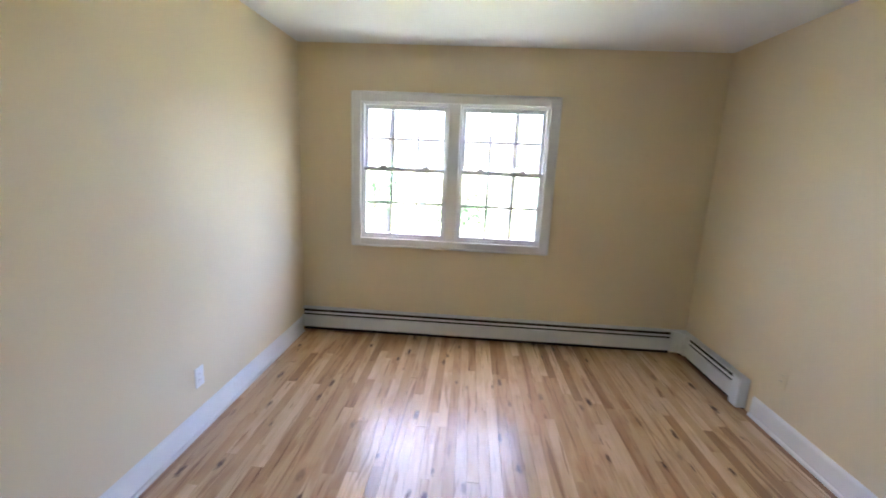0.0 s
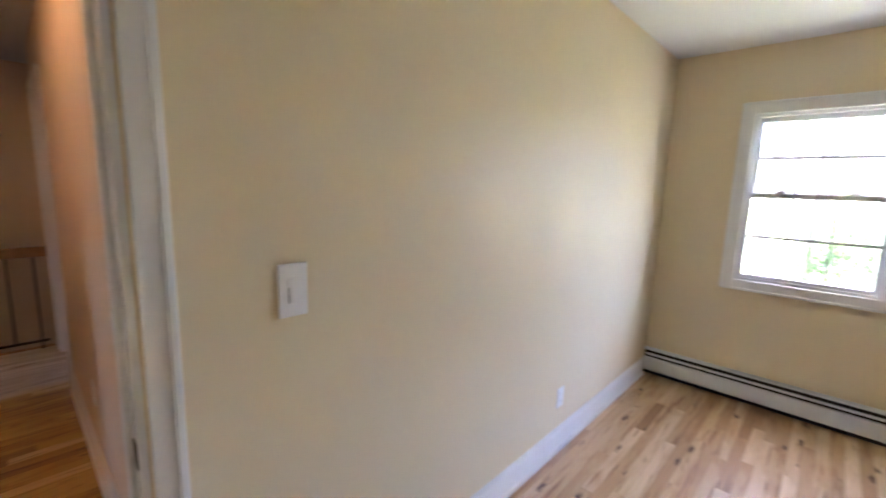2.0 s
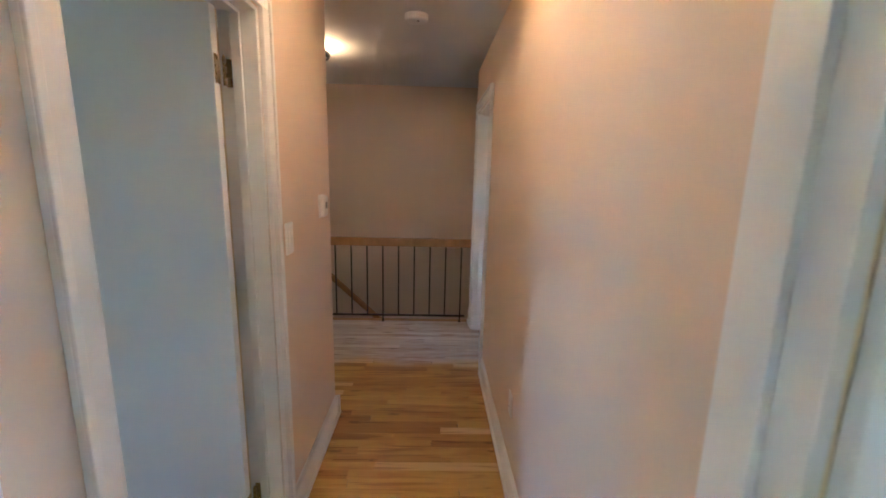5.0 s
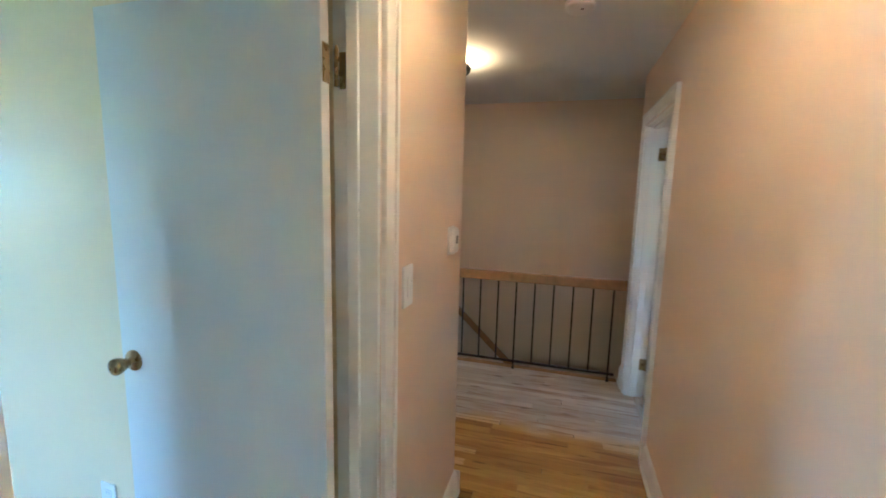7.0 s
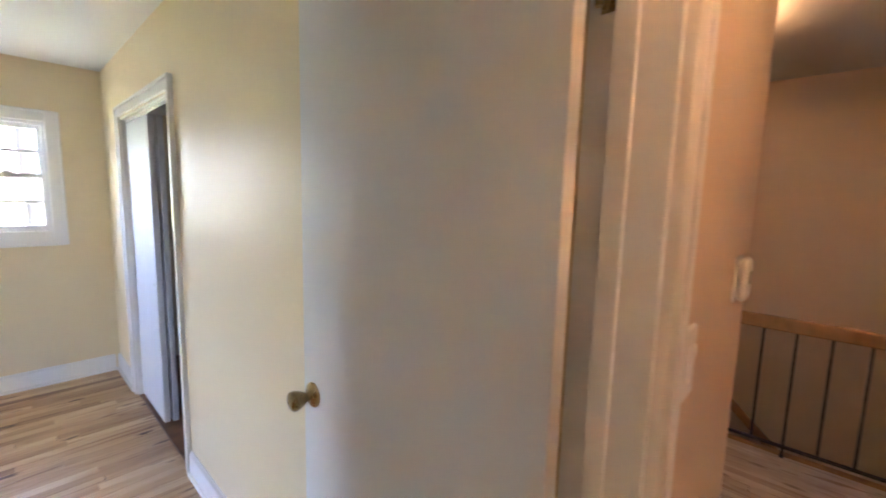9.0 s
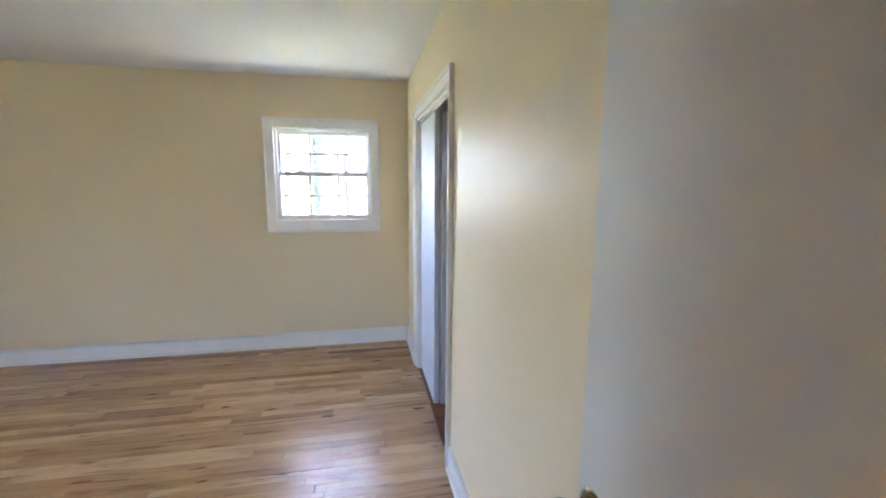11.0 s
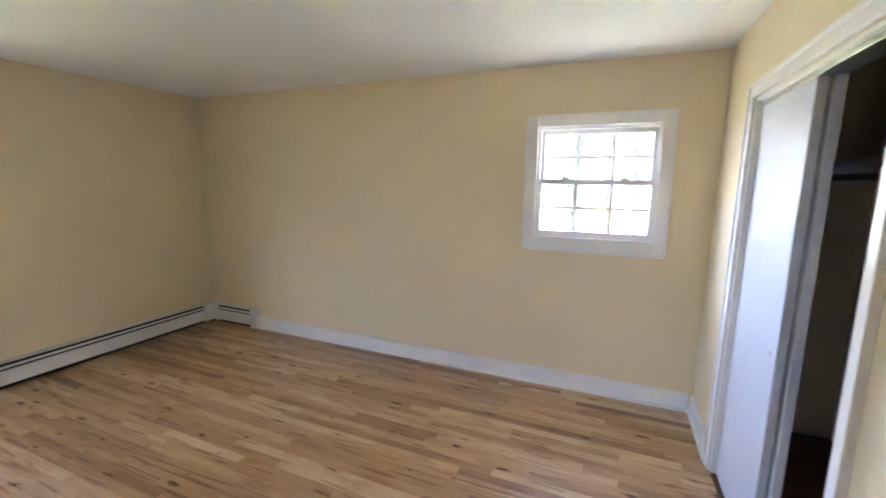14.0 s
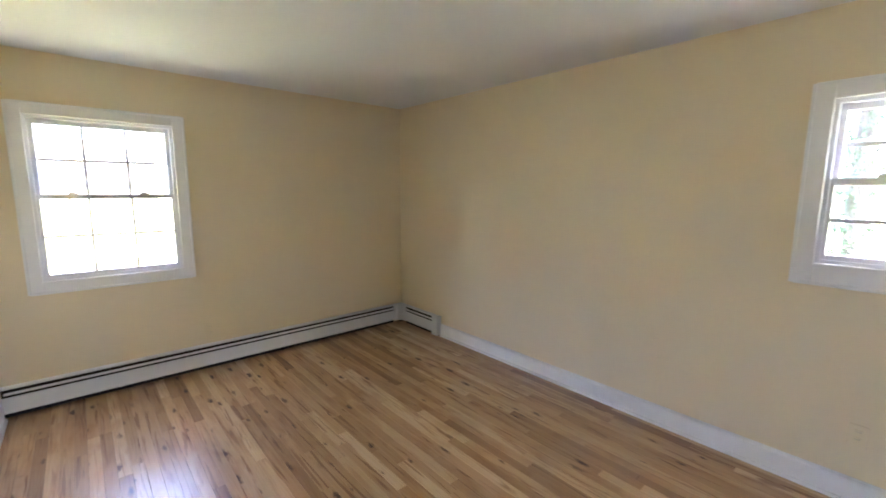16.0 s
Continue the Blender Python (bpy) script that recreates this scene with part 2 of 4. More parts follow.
RAW = board_mat("bare_sanded_oak", ((0.0, (0.44, 0.34, 0.25)), (0.5, (0.58, 0.48, 0.38)), (1.0, (0.66, 0.58, 0.49))), 0.62, 0.5, 0.0)

GLASS = bpy.data.materials.new("window_glass")
GLASS.use_nodes = True
gb = GLASS.node_tree.nodes["Principled BSDF"]
gb.inputs["Transmission Weight"].default_value, gb.inputs["Roughness"].default_value, gb.inputs["IOR"].default_value = 1.0, 0.0, 1.45
SHADE = bpy.data.materials.new("lit_frosted_glass")
SHADE.use_nodes = True
sb = SHADE.node_tree.nodes["Principled BSDF"]
sb.inputs["Base Color"].default_value = (0.9, 0.85, 0.75, 1)
sb.inputs["Emission Color"].default_value, sb.inputs["Emission Strength"].default_value = (1.0, 0.60, 0.30, 1), 0.035


# ---- mesh helpers ----
def box(bm, x0, y0, z0, x1, y1, z1, bevel=0.0, seg=2):
    """A box between two corners, with rounded edges where bevel is given."""
    r = bmesh.ops.create_cube(bm, size=1.0)
    vs = r["verts"]
    for v in vs:
        v.co = Vector((x0 if v.co.x < 0 else x1, y0 if v.co.y < 0 else y1, z0 if v.co.z < 0 else z1))
    if bevel:
        es = list({e for v in vs for e in v.link_edges})
        bmesh.ops.bevel(bm, geom=es, offset=bevel, segments=seg, affect="EDGES", profile=0.5)


def tube(bm, p, q, r0, r1=None, seg=12, caps=True):
    """A round bar from p to q."""
    p, q = Vector(p), Vector(q)
    r1 = r0 if r1 is None else r1
    turn = (q - p).to_track_quat("Z", "Y").to_matrix().to_4x4()
    bmesh.ops.create_cone(bm, cap_ends=caps, segments=seg, radius1=r0, radius2=r1, depth=(q - p).length, matrix=Matrix.Translation((p + q) / 2) @ turn)


def lathe(bm, profile, m, seg=24):
    """Turns (radius, height) pairs round the z axis of m."""
    rings = []
    for r, h in profile:
        rings.append([bm.verts.new(m @ Vector((r * math.cos(2 * math.pi * i / seg), r * math.sin(2 * math.pi * i / seg), h))) for i in range(seg)])
    for a, b in zip(rings, rings[1:]):
        for i in range(seg):
            bm.faces.new((a[i], a[(i + 1) % seg], b[(i + 1) % seg], b[i]))
    bm.faces.new(rings[0][::-1])
    bm.faces.new(rings[-1])


def extrude_profile(bm, pts, place, length):
    """Sweeps a closed (depth, height) outline along a straight run: place maps (depth, height, along) to the world."""
    a = [bm.verts.new(place(d, h, 0.0)) for d, h in pts]
    b = [bm.verts.new(place(d, h, length)) for d, h in pts]
    n = len(pts)
    for i in range(n):
        bm.faces.new((a[i], a[(i + 1) % n], b[(i + 1) % n], b[i]))
    bm.faces.new(a[::-1])
    bm.faces.new(b)


def part(name, bm, material, parent=None, label="", smooth=False):
    """Links a bmesh as one mesh object, under a thing or a part where given."""
    bmesh.ops.recalc_face_normals(bm, faces=bm.faces)
    me = bpy.data.meshes.new(name)
    bm.to_mesh(me)
    bm.free()
    for mt in (material if isinstance(material, (list, tuple)) else (material,)):
        me.materials.append(mt)
    if smooth:
        for p in me.polygons:
            p.use_smooth = True
    ob = new(name, me)
    if parent is not None:
        ob.parent = parent
    if label:
        ob["label"] = label
    return ob


def thing(name, label, category, group="", kind="", at=(0, 0, 0)):
    ob = new(name)
    ob.empty_display_size = 0.1
    ob.location = at
    return tagged(ob, label, category, group, kind)


def boxes(*dims, bevel=0.0, seg=2):
    bm = bmesh.new()
    for d in dims:
        box(bm, *d, bevel=bevel, seg=seg)
    return bm


# ---- walls ----
H = 2.43
def wall(name, axis, lo, hi, a0, a1, mat_lo, mat_hi, openings=(), z0=0.0, z1=H, label="painted plaster wall"):
    """A wall with its thickness from lo to hi along axis, running from a0 to a1, with openings (from, to, bottom, top) cut through."""
    cuts_a = sorted({a0, a1, *[o[0] for o in openings], *[o[1] for o in openings]})
    cuts_z = sorted({z0, z1, *[o[2] for o in openings], *[o[3] for o in openings]})
    solid = {}
    for i in range(len(cuts_a) - 1):
        for j in range(len(cuts_z) - 1):
            ca, cz = (cuts_a[i] + cuts_a[i + 1]) / 2, (cuts_z[j] + cuts_z[j + 1]) / 2
            solid[i, j] = not any(o[0] < ca < o[1] and o[2] < cz < o[3] for o in openings)
    bm = bmesh.new()
    cache = {}

    def vert(d, a, z):
        key = (d, a, z)
        if key not in cache:
            cache[key] = bm.verts.new((d, a, z) if axis == "x" else (a, d, z))
        return cache[key]

    for (i, j), full in solid.items():
        if not full:
            continue
        A, B, C, D = cuts_a[i], cuts_a[i + 1], cuts_z[j], cuts_z[j + 1]
        f = bm.faces.new((vert(lo, A, C), vert(lo, B, C), vert(lo, B, D), vert(lo, A, D)))
        f.material_index = 0
        f = bm.faces.new((vert(hi, A, C), vert(hi, A, D), vert(hi, B, D), vert(hi, B, C)))
        f.material_index = 1
        for di, dj, p, q in ((-1, 0, (A, C), (A, D)), (1, 0, (B, C), (B, D)), (0, -1, (A, C), (B, C)), (0, 1, (A, D), (B, D))):
            if not solid.get((i + di, j + dj)):
                f = bm.faces.new((vert(lo, *p), vert(lo, *q), vert(hi, *q), vert(hi, *p)))
                f.material_index = 0
    return tagged(part(name, bm, (mat_lo, mat_hi)), label, "wall", kind="structure")


DOOR_TOP = 2.035
WX, EX, NY = -1.04, 2.32, 3.706          # first bedroom: west, east and north faces
SY, BE, BS, BW = -0.695, 2.566, -4.715, -2.205   # second bedroom: north, east, south and west faces
HN, HS, HE = 0.41, -0.575, -3.095          # hall: north face, south face, end of the south wall
VX, VY = -1.15, -1.415                   # corner of the bedroom entry
LX, FX = -4.795, -5.54                    # edge of the landing, far wall of the stairwell
AD = (-0.50, 0.358)                     # first bedroom's doorway, along y
BD = (-2.212, -1.430)                      # second bedroom's doorway, along x
CD = (-4.557, -3.730)                      # third doorway off the hall, along x
CL = (-4.05, -2.860, 0.0, 2.005)          # closet opening, along y
WA = (-0.525, 1.005, 0.870, 2.000)       # window openings
WB = (-1.862, -1.035, 1.190, 2.000)
WC = (-2.530, -1.690, 0.895, 2.025)
WD = (-3.4, -2.6, 1.0, 2.0)

wall("wall_north", "y", NY, NY + 0.15, FX - 0.12, EX + 0.12, CREAM, SIDING, [WA, WD], label="cream painted bedroom wall with a wide window")
wall("wall_bedroom_west", "x", WX - 0.12, WX, HS, NY, PEACH, CREAM, [(AD[0], AD[1], 0.0, DOOR_TOP)], label="cream painted bedroom wall with a doorway")
wall("wall_bedroom_east", "x", EX, EX + 0.12, HS, NY, CREAM, SIDING, label="cream painted bedroom wall")
wall("wall_between_bedrooms", "y", SY, HS, WX - 0.12, EX + 0.12, CREAM, CREAM, label="cream painted wall between the bedrooms")
wall("wall_entry_east", "x", VX, VX + 0.12, VY, SY, CREAM, PLAIN, label="cream painted wall beside the bedroom entry")
wall("wall_bedroom_north", "y", VY, VY + 0.12, VX + 0.12, BE + 0.15, CREAM, PLAIN, label="cream painted bedroom wall")
wall("wall_hall_south", "y", SY, HS, HE, WX - 0.12, CREAM, PEACH, [(BD[0], BD[1], 0.0, DOOR_TOP)], label="peach painted hall wall with a bedroom doorway")
wall("wall_hall_north", "y", HN, HN + 0.12, LX, WX - 0.12, PEACH, PLAIN, [(CD[0], CD[1], 0.0, DOOR_TOP)], label="peach painted hall wall with a doorway")
wall("wall_south", "y", BS - 0.15, BS, FX - 0.12, BE + 0.15, SIDING, CREAM, [WB], label="cream painted bedroom wall with a small window")
wall("wall_east", "x", BE, BE + 0.15, BS, VY, CREAM, SIDING, [WC], label="cream painted bedroom wall with a window")
wall("wall_closet_front", "x", BW - 0.12, BW, BS, SY, CLOSETDIM, CREAM, [CL], label="cream painted wall round the closet opening")
wall("wall_closet_back", "x", HE, HE + 0.12, BS, SY, PEACH, CLOSETDIM, label="closet back wall, greyed for the shade inside")
wall("wall_closet_side", "y", -2.72, -2.60, HE + 0.12, BW - 0.12, CLOSETDIM, CLOSETDIM, label="closet side wall, greyed for the shade inside")
wall("wall_landing_south", "y", -2.72, -2.60, FX, HE, PEACH, PEACH, z0=-2.7, label="peach painted landing wall")
wall("wall_stairwell_west", "x", FX - 0.12, FX, BS, NY, SIDING, PEACH, z0=-2.7, label="peach painted stairwell wall")
wall("wall_stairwell_north", "y", 1.9, 2.02, FX, LX, PEACH, PLAIN, z0=-2.7, label="peach painted stairwell end wall")
wall("wall_stairwell_east", "x", LX, LX + 0.12, HN + 0.12, NY, PEACH, PLAIN, z0=-2.7, label="peach painted stairwell wall")
wall("wall_stairwell_lower", "x", LX + 0.02, LX + 0.12, -2.6, HN + 0.12, PEACH, PLAIN, z0=-2.7, z1=-0.24, label="peach painted stairwell wall below the landing")
tagged(part("ceiling", boxes((FX - 0.12, BS - 0.15, H, BE + 0.15, NY + 0.15, H + 0.18)), CEIL), "white painted plaster ceiling", "ceiling", kind="structure")
tagged(part("subfloor", boxes((LX, BS, -0.24, BE, NY, -0.014)), SUBFLOOR), "dark subfloor under the strip flooring", "floor", kind="structure")
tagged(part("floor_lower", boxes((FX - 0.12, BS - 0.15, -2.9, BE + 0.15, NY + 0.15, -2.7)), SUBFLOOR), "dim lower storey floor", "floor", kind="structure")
for nm, d in (("wall_lower_south", (FX - 0.12, BS - 0.15, -2.7, BE + 0.15, BS, -0.002)), ("wall_lower_north", (FX - 0.12, NY, -2.7, BE + 0.15, NY + 0.15, -0.002)), ("wall_lower_east", (BE, BS, -2.7, BE + 0.15, NY, -0.002)), ("wall_lower_west", (FX - 0.12, BS, -2.72, FX - 0.004, NY, -2.7))):
    tagged(part(nm, boxes(d), SIDING), "pale siding of the lower storey", "wall", kind="structure")
tagged(part("closet_floor", boxes((HE + 0.12, BS, -0.014, BW - 0.004, -2.72, 0.0)), CLOSETFLOOR), "reddish brown wooden closet floor", "floor", kind="structure")


# ---- trim ----
def baseboard(name, axis, face, out, a0, a1, h=0.135, t=0.016, label="white painted baseboard with a shoe moulding"):
    """A moulded board along a wall face; out is the side (+1, -1) towards the room."""
    bm = bmesh.new()
    pts = ((0, 0.0), (t + 0.012, 0.0), (t + 0.012, 0.010), (t + 0.008, 0.018), (t, 0.020), (t, h - 0.022), (t - 0.003, h - 0.012), (t - 0.010, h - 0.004), (t - 0.011, h), (0, h))
    if axis == "x":
        place = lambda d, z, s: (face + out * d, a0 + s, z)
    else:
        place = lambda d, z, s: (a0 + s, face + out * d, z)
    extrude_profile(bm, pts, place, a1 - a0)
    return tagged(part(name, bm, TRIM), label, "baseboard", kind="structure")


CAS = 0.078
baseboard("baseboard", "x", WX, 1, AD[1] + 0.070, NY - 0.075)
baseboard("baseboard", "x", EX, -1, HS, 2.80)
baseboard("baseboard", "y", HS, 1, WX + 0.03, EX - 0.03)
baseboard("baseboard", "y", HN, -1, CD[1] + CAS + 0.004, WX - 0.12)
baseboard("baseboard", "y", HN, -1, LX, CD[0] - CAS - 0.004)
baseboard("baseboard", "y", HS, 1, HE, BD[0] - 0.074)
baseboard("baseboard", "x", HE, -1, -2.60, HS + 0.0285)
baseboard("baseboard", "y", BS, 1, BW + 0.03, 1.835)
baseboard("baseboard", "x", BW, 1, BS, CL[0] - 0.075)
baseboard("baseboard", "x", BW, 1, CL[1] + 0.075, SY)
baseboard("baseboard", "y", VY, -1, VX, BE - 0.08)
baseboard("baseboard", "x", VX, -1, VY - 0.028, SY - 0.02)


def casing_bar(bm, p0, p1, w, axis, face, out, t=0.018):
    """One flat casing board with eased edges, between corners (along, height)."""
    (a0, z0), (a1, z1) = p0, p1
    d0, d1 = sorted((face, face + out * t))
    if axis == "x":
        box(bm, d0, a0, z0, d1, a1, z1, bevel=0.004)
    else:
        box(bm, a0, d0, z0, a1, d1, z1, bevel=0.004)


def bead(bm, p0, p1, axis, face, out):
    """A raised back band along a casing's outer edge."""
    (a0, z0), (a1, z1) = p0, p1
    d0, d1 = sorted((face + out * 0.017, face + out * 0.026))
    if axis == "x":
        box(bm, d0, a0, z0, d1, a1, z1, bevel=0.003)
    else:
        box(bm, a0, d0, z0, a1, d1, z1, bevel=0.003)


def door_casing(parent, axis, face, out, a0, a1, top, w=CAS):
    for nm, p, q, bp, bq in (
            ("casing_side", (a0 - w, 0), (a0 - 0.006, top + 0.006), (a0 - w - 0.002, 0), (a0 - w + 0.016, top + w)),
            ("casing_side", (a1 + 0.006, 0), (a1 + w, top + 0.006), (a1 + w - 0.016, 0), (a1 + w + 0.002, top + w)),
            ("casing_head", (a0 - w, top + 0.006), (a1 + w, top + w), (a0 - w + 0.016, top + w - 0.016), (a1 + w - 0.016, top + w + 0.002))):
        bm = bmesh.new()
        casing_bar(bm, p, q, w, axis, face, out)
        bead(bm, bp, bq, axis, face, out)
        part(nm, bm, TRIM, parent)


def door_frame(name, label, axis, lo, hi, a0, a1, top, stop_at, cas_lo=True, cas_hi=True, w=CAS):
    """Jambs, head, stops and casings of a doorway. stop_at: the stop's place through the wall, from and to."""
    f = thing(name, label, "door frame", kind="structure")
    t = 0.003
    def slab(nm, b):
        (d0, d1, p0, p1, z0, z1) = b
        bm = boxes((d0, p0, z0, d1, p1, z1) if axis == "x" else (p0, d0, z0, p1, d1, z1), bevel=0.002)
        part(nm, bm, TRIM, f)
    slab("jamb", (lo - t, hi + t, a0 - 0.001, a0 + 0.016, 0, top))
    slab("jamb", (lo - t, hi + t, a1 - 0.016, a1 + 0.001, 0, top))
    slab("head_jamb", (lo - t, hi + t, a0 + 0.016, a1 - 0.016, top - 0.016, top + 0.001))
    s0, s1 = stop_at
    slab("stop", (s0, s1, a0 + 0.016, a0 + 0.028, 0, top - 0.016))
    slab("stop", (s0, s1, a1 - 0.028, a1 - 0.016, 0, top - 0.016))
    slab("stop", (s0, s1, a0 + 0.028, a1 - 0.028, top - 0.028, top - 0.016))
    if cas_lo:
        door_casing(f, axis, lo, -1, a0, a1, top, w)
    if cas_hi:
        door_casing(f, axis, hi, 1, a0, a1, top, w)
    return f


fa = door_frame("door_frame_1", "white painted door frame of the first bedroom", "x", WX - 0.12, WX, AD[0], AD[1], DOOR_TOP, (WX - 0.085, WX - 0.042), cas_lo=False, w=0.066)
part("strike_plate", boxes((WX - 0.040, AD[1] - 0.0180, 0.855, WX - 0.006, AD[1] - 0.0155, 0.915), bevel=0.0008, seg=1), BRONZE, fa, "dark worn strike plate")
fb = door_frame("door_frame_2", "white painted door frame of the second bedroom", "y", SY, HS, BD[0], BD[1], DOOR_TOP, (SY + 0.040, SY + 0.072), w=0.070)
fc = door_frame("door_frame_3", "white painted door frame off the landing", "y", HN, HN + 0.12, CD[0], CD[1], DOOR_TOP, (HN + 0.035, HN + 0.078))


def knob_mesh(m):
    bm = bmesh.new()
    lathe(bm, [(0.033, 0.0), (0.033, 0.003), (0.030, 0.007), (0.018, 0.009), (0.0125, 0.012), (0.0115, 0.019), (0.014, 0.025), (0.019, 0.033), (0.0235, 0.044), (0.0255, 0.053), (0.025, 0.059), (0.021, 0.063), (0.010, 0.0645)], m, 28)
    return bm


def hinge_mesh(z, leaf_a, leaf_b, pin, h=0.089):
    """Two leaves and a knuckle. Each leaf: a box in x and y."""
    bm = bmesh.new()
    for x0, y0, x1, y1 in (leaf_a, leaf_b):
        box(bm, x0, y0, z, x1, y1, z + h, bevel=0.0012, seg=1)
    for k in range(5):
        tube(bm, (*pin, z + k * h / 5 + 0.0007), (*pin, z + (k + 1) * h / 5 - 0.0007), 0.0062, seg=10)
    tube(bm, (*pin, z + h), (*pin, z + h + 0.007), 0.0045, 0.003, seg=10)
    return bm


# second bedroom's door, swung open against the closet wall
DB = thing("door_1", "white flush door standing open with a brass knob", "door", at=(BD[0] + 0.067, SY + 0.022, 0.0))
DB.rotation_euler = (0, 0, radians(-90.5))
leaf = part("leaf", boxes((0.004, 0.0, 0.012, 0.722, 0.035, 2.012), bevel=0.0025), DOOR, DB)
part("knob", knob_mesh(pose(0.673, 0.035, 1.001, -90, 0, 0)), BRASS, DB, "aged brass tulip knob", True)
part("knob", knob_mesh(pose(0.673, 0.0, 1.001, 90, 0, 0)), BRASS, DB, "aged brass tulip knob", True)
part("latch", boxes((0.7215, 0.007, 0.975, 0.7235, 0.028, 1.035)), BRASS, DB, "brass latch plate")
for z in (0.188, 1.781):
    hx, hy = BD[0] + 0.0165, SY + 0.036
    part("hinge", hinge_mesh(z, (hx - 0.0005, hy - 0.020, hx + 0.002, hy + 0.024), (hx + 0.052, hy - 0.0165, hx + 0.083, hy - 0.0145), (hx + 0.027, hy - 0.012)), BRASS, fb, "aged brass butt hinge")

# the door off the landing, swung into its room
DC = thing("door_2", "white flush door standing open into a bright room", "door", at=(CD[0] + 0.018, HN + 0.132, 0.0))
DC.rotation_euler = (0, 0, radians(93))
part("leaf", boxes((0.004, -0.035, 0.012, 0.78, 0.0, 2.012), bevel=0.0025), DOOR, DC)
part("knob", knob_mesh(pose(0.715, -0.035, 0.955, 90, 0, 0)), BRASS, DC, "aged brass tulip knob", True)
for z in (0.218, 1.785):
    hx, hy = CD[0] + 0.0165, HN + 0.118
    part("hinge", hinge_mesh(z, (hx - 0.0005, hy - 0.032, hx + 0.002, hy + 0.004), (hx + 0.004, hy + 0.0120, hx + 0.032, hy + 0.0135), (hx + 0.004, hy + 0.008)), BRASS, fc, "aged brass butt hinge")

# closet: casing, track, sliding panels, shelf and rod
fcl = thing("closet_frame", "white painted casing round the closet opening", "door frame", kind="structure")
door_casing(fcl, "x", BW, 1, CL[0], CL[1], CL[3], w=0.072)
part("jamb", boxes((BW - 0.123, CL[0] - 0.001, 0, BW + 0.003, CL[0] + 0.014, CL[3]), bevel=0.002), TRIM, fcl)
part("jamb", boxes((BW - 0.123, CL[1] - 0.014, 0, BW + 0.003, CL[1] + 0.001, CL[3]), bevel=0.002), TRIM, fcl)
part("head_jamb", boxes((BW - 0.123, CL[0] + 0.014, CL[3] - 0.014, BW + 0.003, CL[1] - 0.014, CL[3] + 0.001), bevel=0.002), TRIM, fcl)
part("sliding_track", boxes((BW - 0.112, CL[0] + 0.014, CL[3] - 0.034, BW - 0.020, CL[1] - 0.014, CL[3] - 0.014), bevel=0.002), ALU, fcl, "grey metal double track")
for x, y0, y1 in ((BW - 0.058, CL[0] + 0.018, -3.440), (BW - 0.103, CL[0] + 0.022, -3.425)):
    d = thing("closet_door", "white flush sliding closet door pushed to one side", "closet door", "sliding closet doors")
    part("panel", boxes((x, y0, 0.012, x + 0.034, y1, CL[3] - 0.036), bevel=0.002), CLOSETDOOR, d)
    bm = bmesh.new()
    lathe(bm, [(0.011, 0.0), (0.011, 0.0012), (0.009, 0.0016), (0.007, 0.0008)], Matrix.Translation((x + 0.034, y1 - 0.06, 0.92)) @ pose(0, 0, 0, 0, 90, 0), 16)
    part("finger_pull", bm, ALU, d, "small metal finger pull")
shelf = thing("closet_shelf", "closet shelf, greyed for the shade inside, with a brown wooden hanging rod", "closet shelf")
# Board and long cleat share the closet's darkened colour, standing for shade.
part("board", boxes((HE + 0.122, BS + 0.002, 1.70, HE + 0.44, -2.722, 1.72), bevel=0.002), CLOSETDIM, shelf)
part("cleat", boxes((HE + 0.121, BS + 0.002, 1.62, HE + 0.14, -2.722, 1.70), bevel=0.002), CLOSETDIM, shelf)
bm = bmesh.new()
tube(bm, (HE + 0.36, BS + 0.002, 1.640), (HE + 0.36, -2.722, 1.640), 0.017, seg=16)
part("rod", bm, ROD, shelf, "brown wooden hanging rod", True)
for y in (BS + 0.012, -2.732):
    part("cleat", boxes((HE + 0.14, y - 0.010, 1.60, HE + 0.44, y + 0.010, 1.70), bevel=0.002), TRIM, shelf)


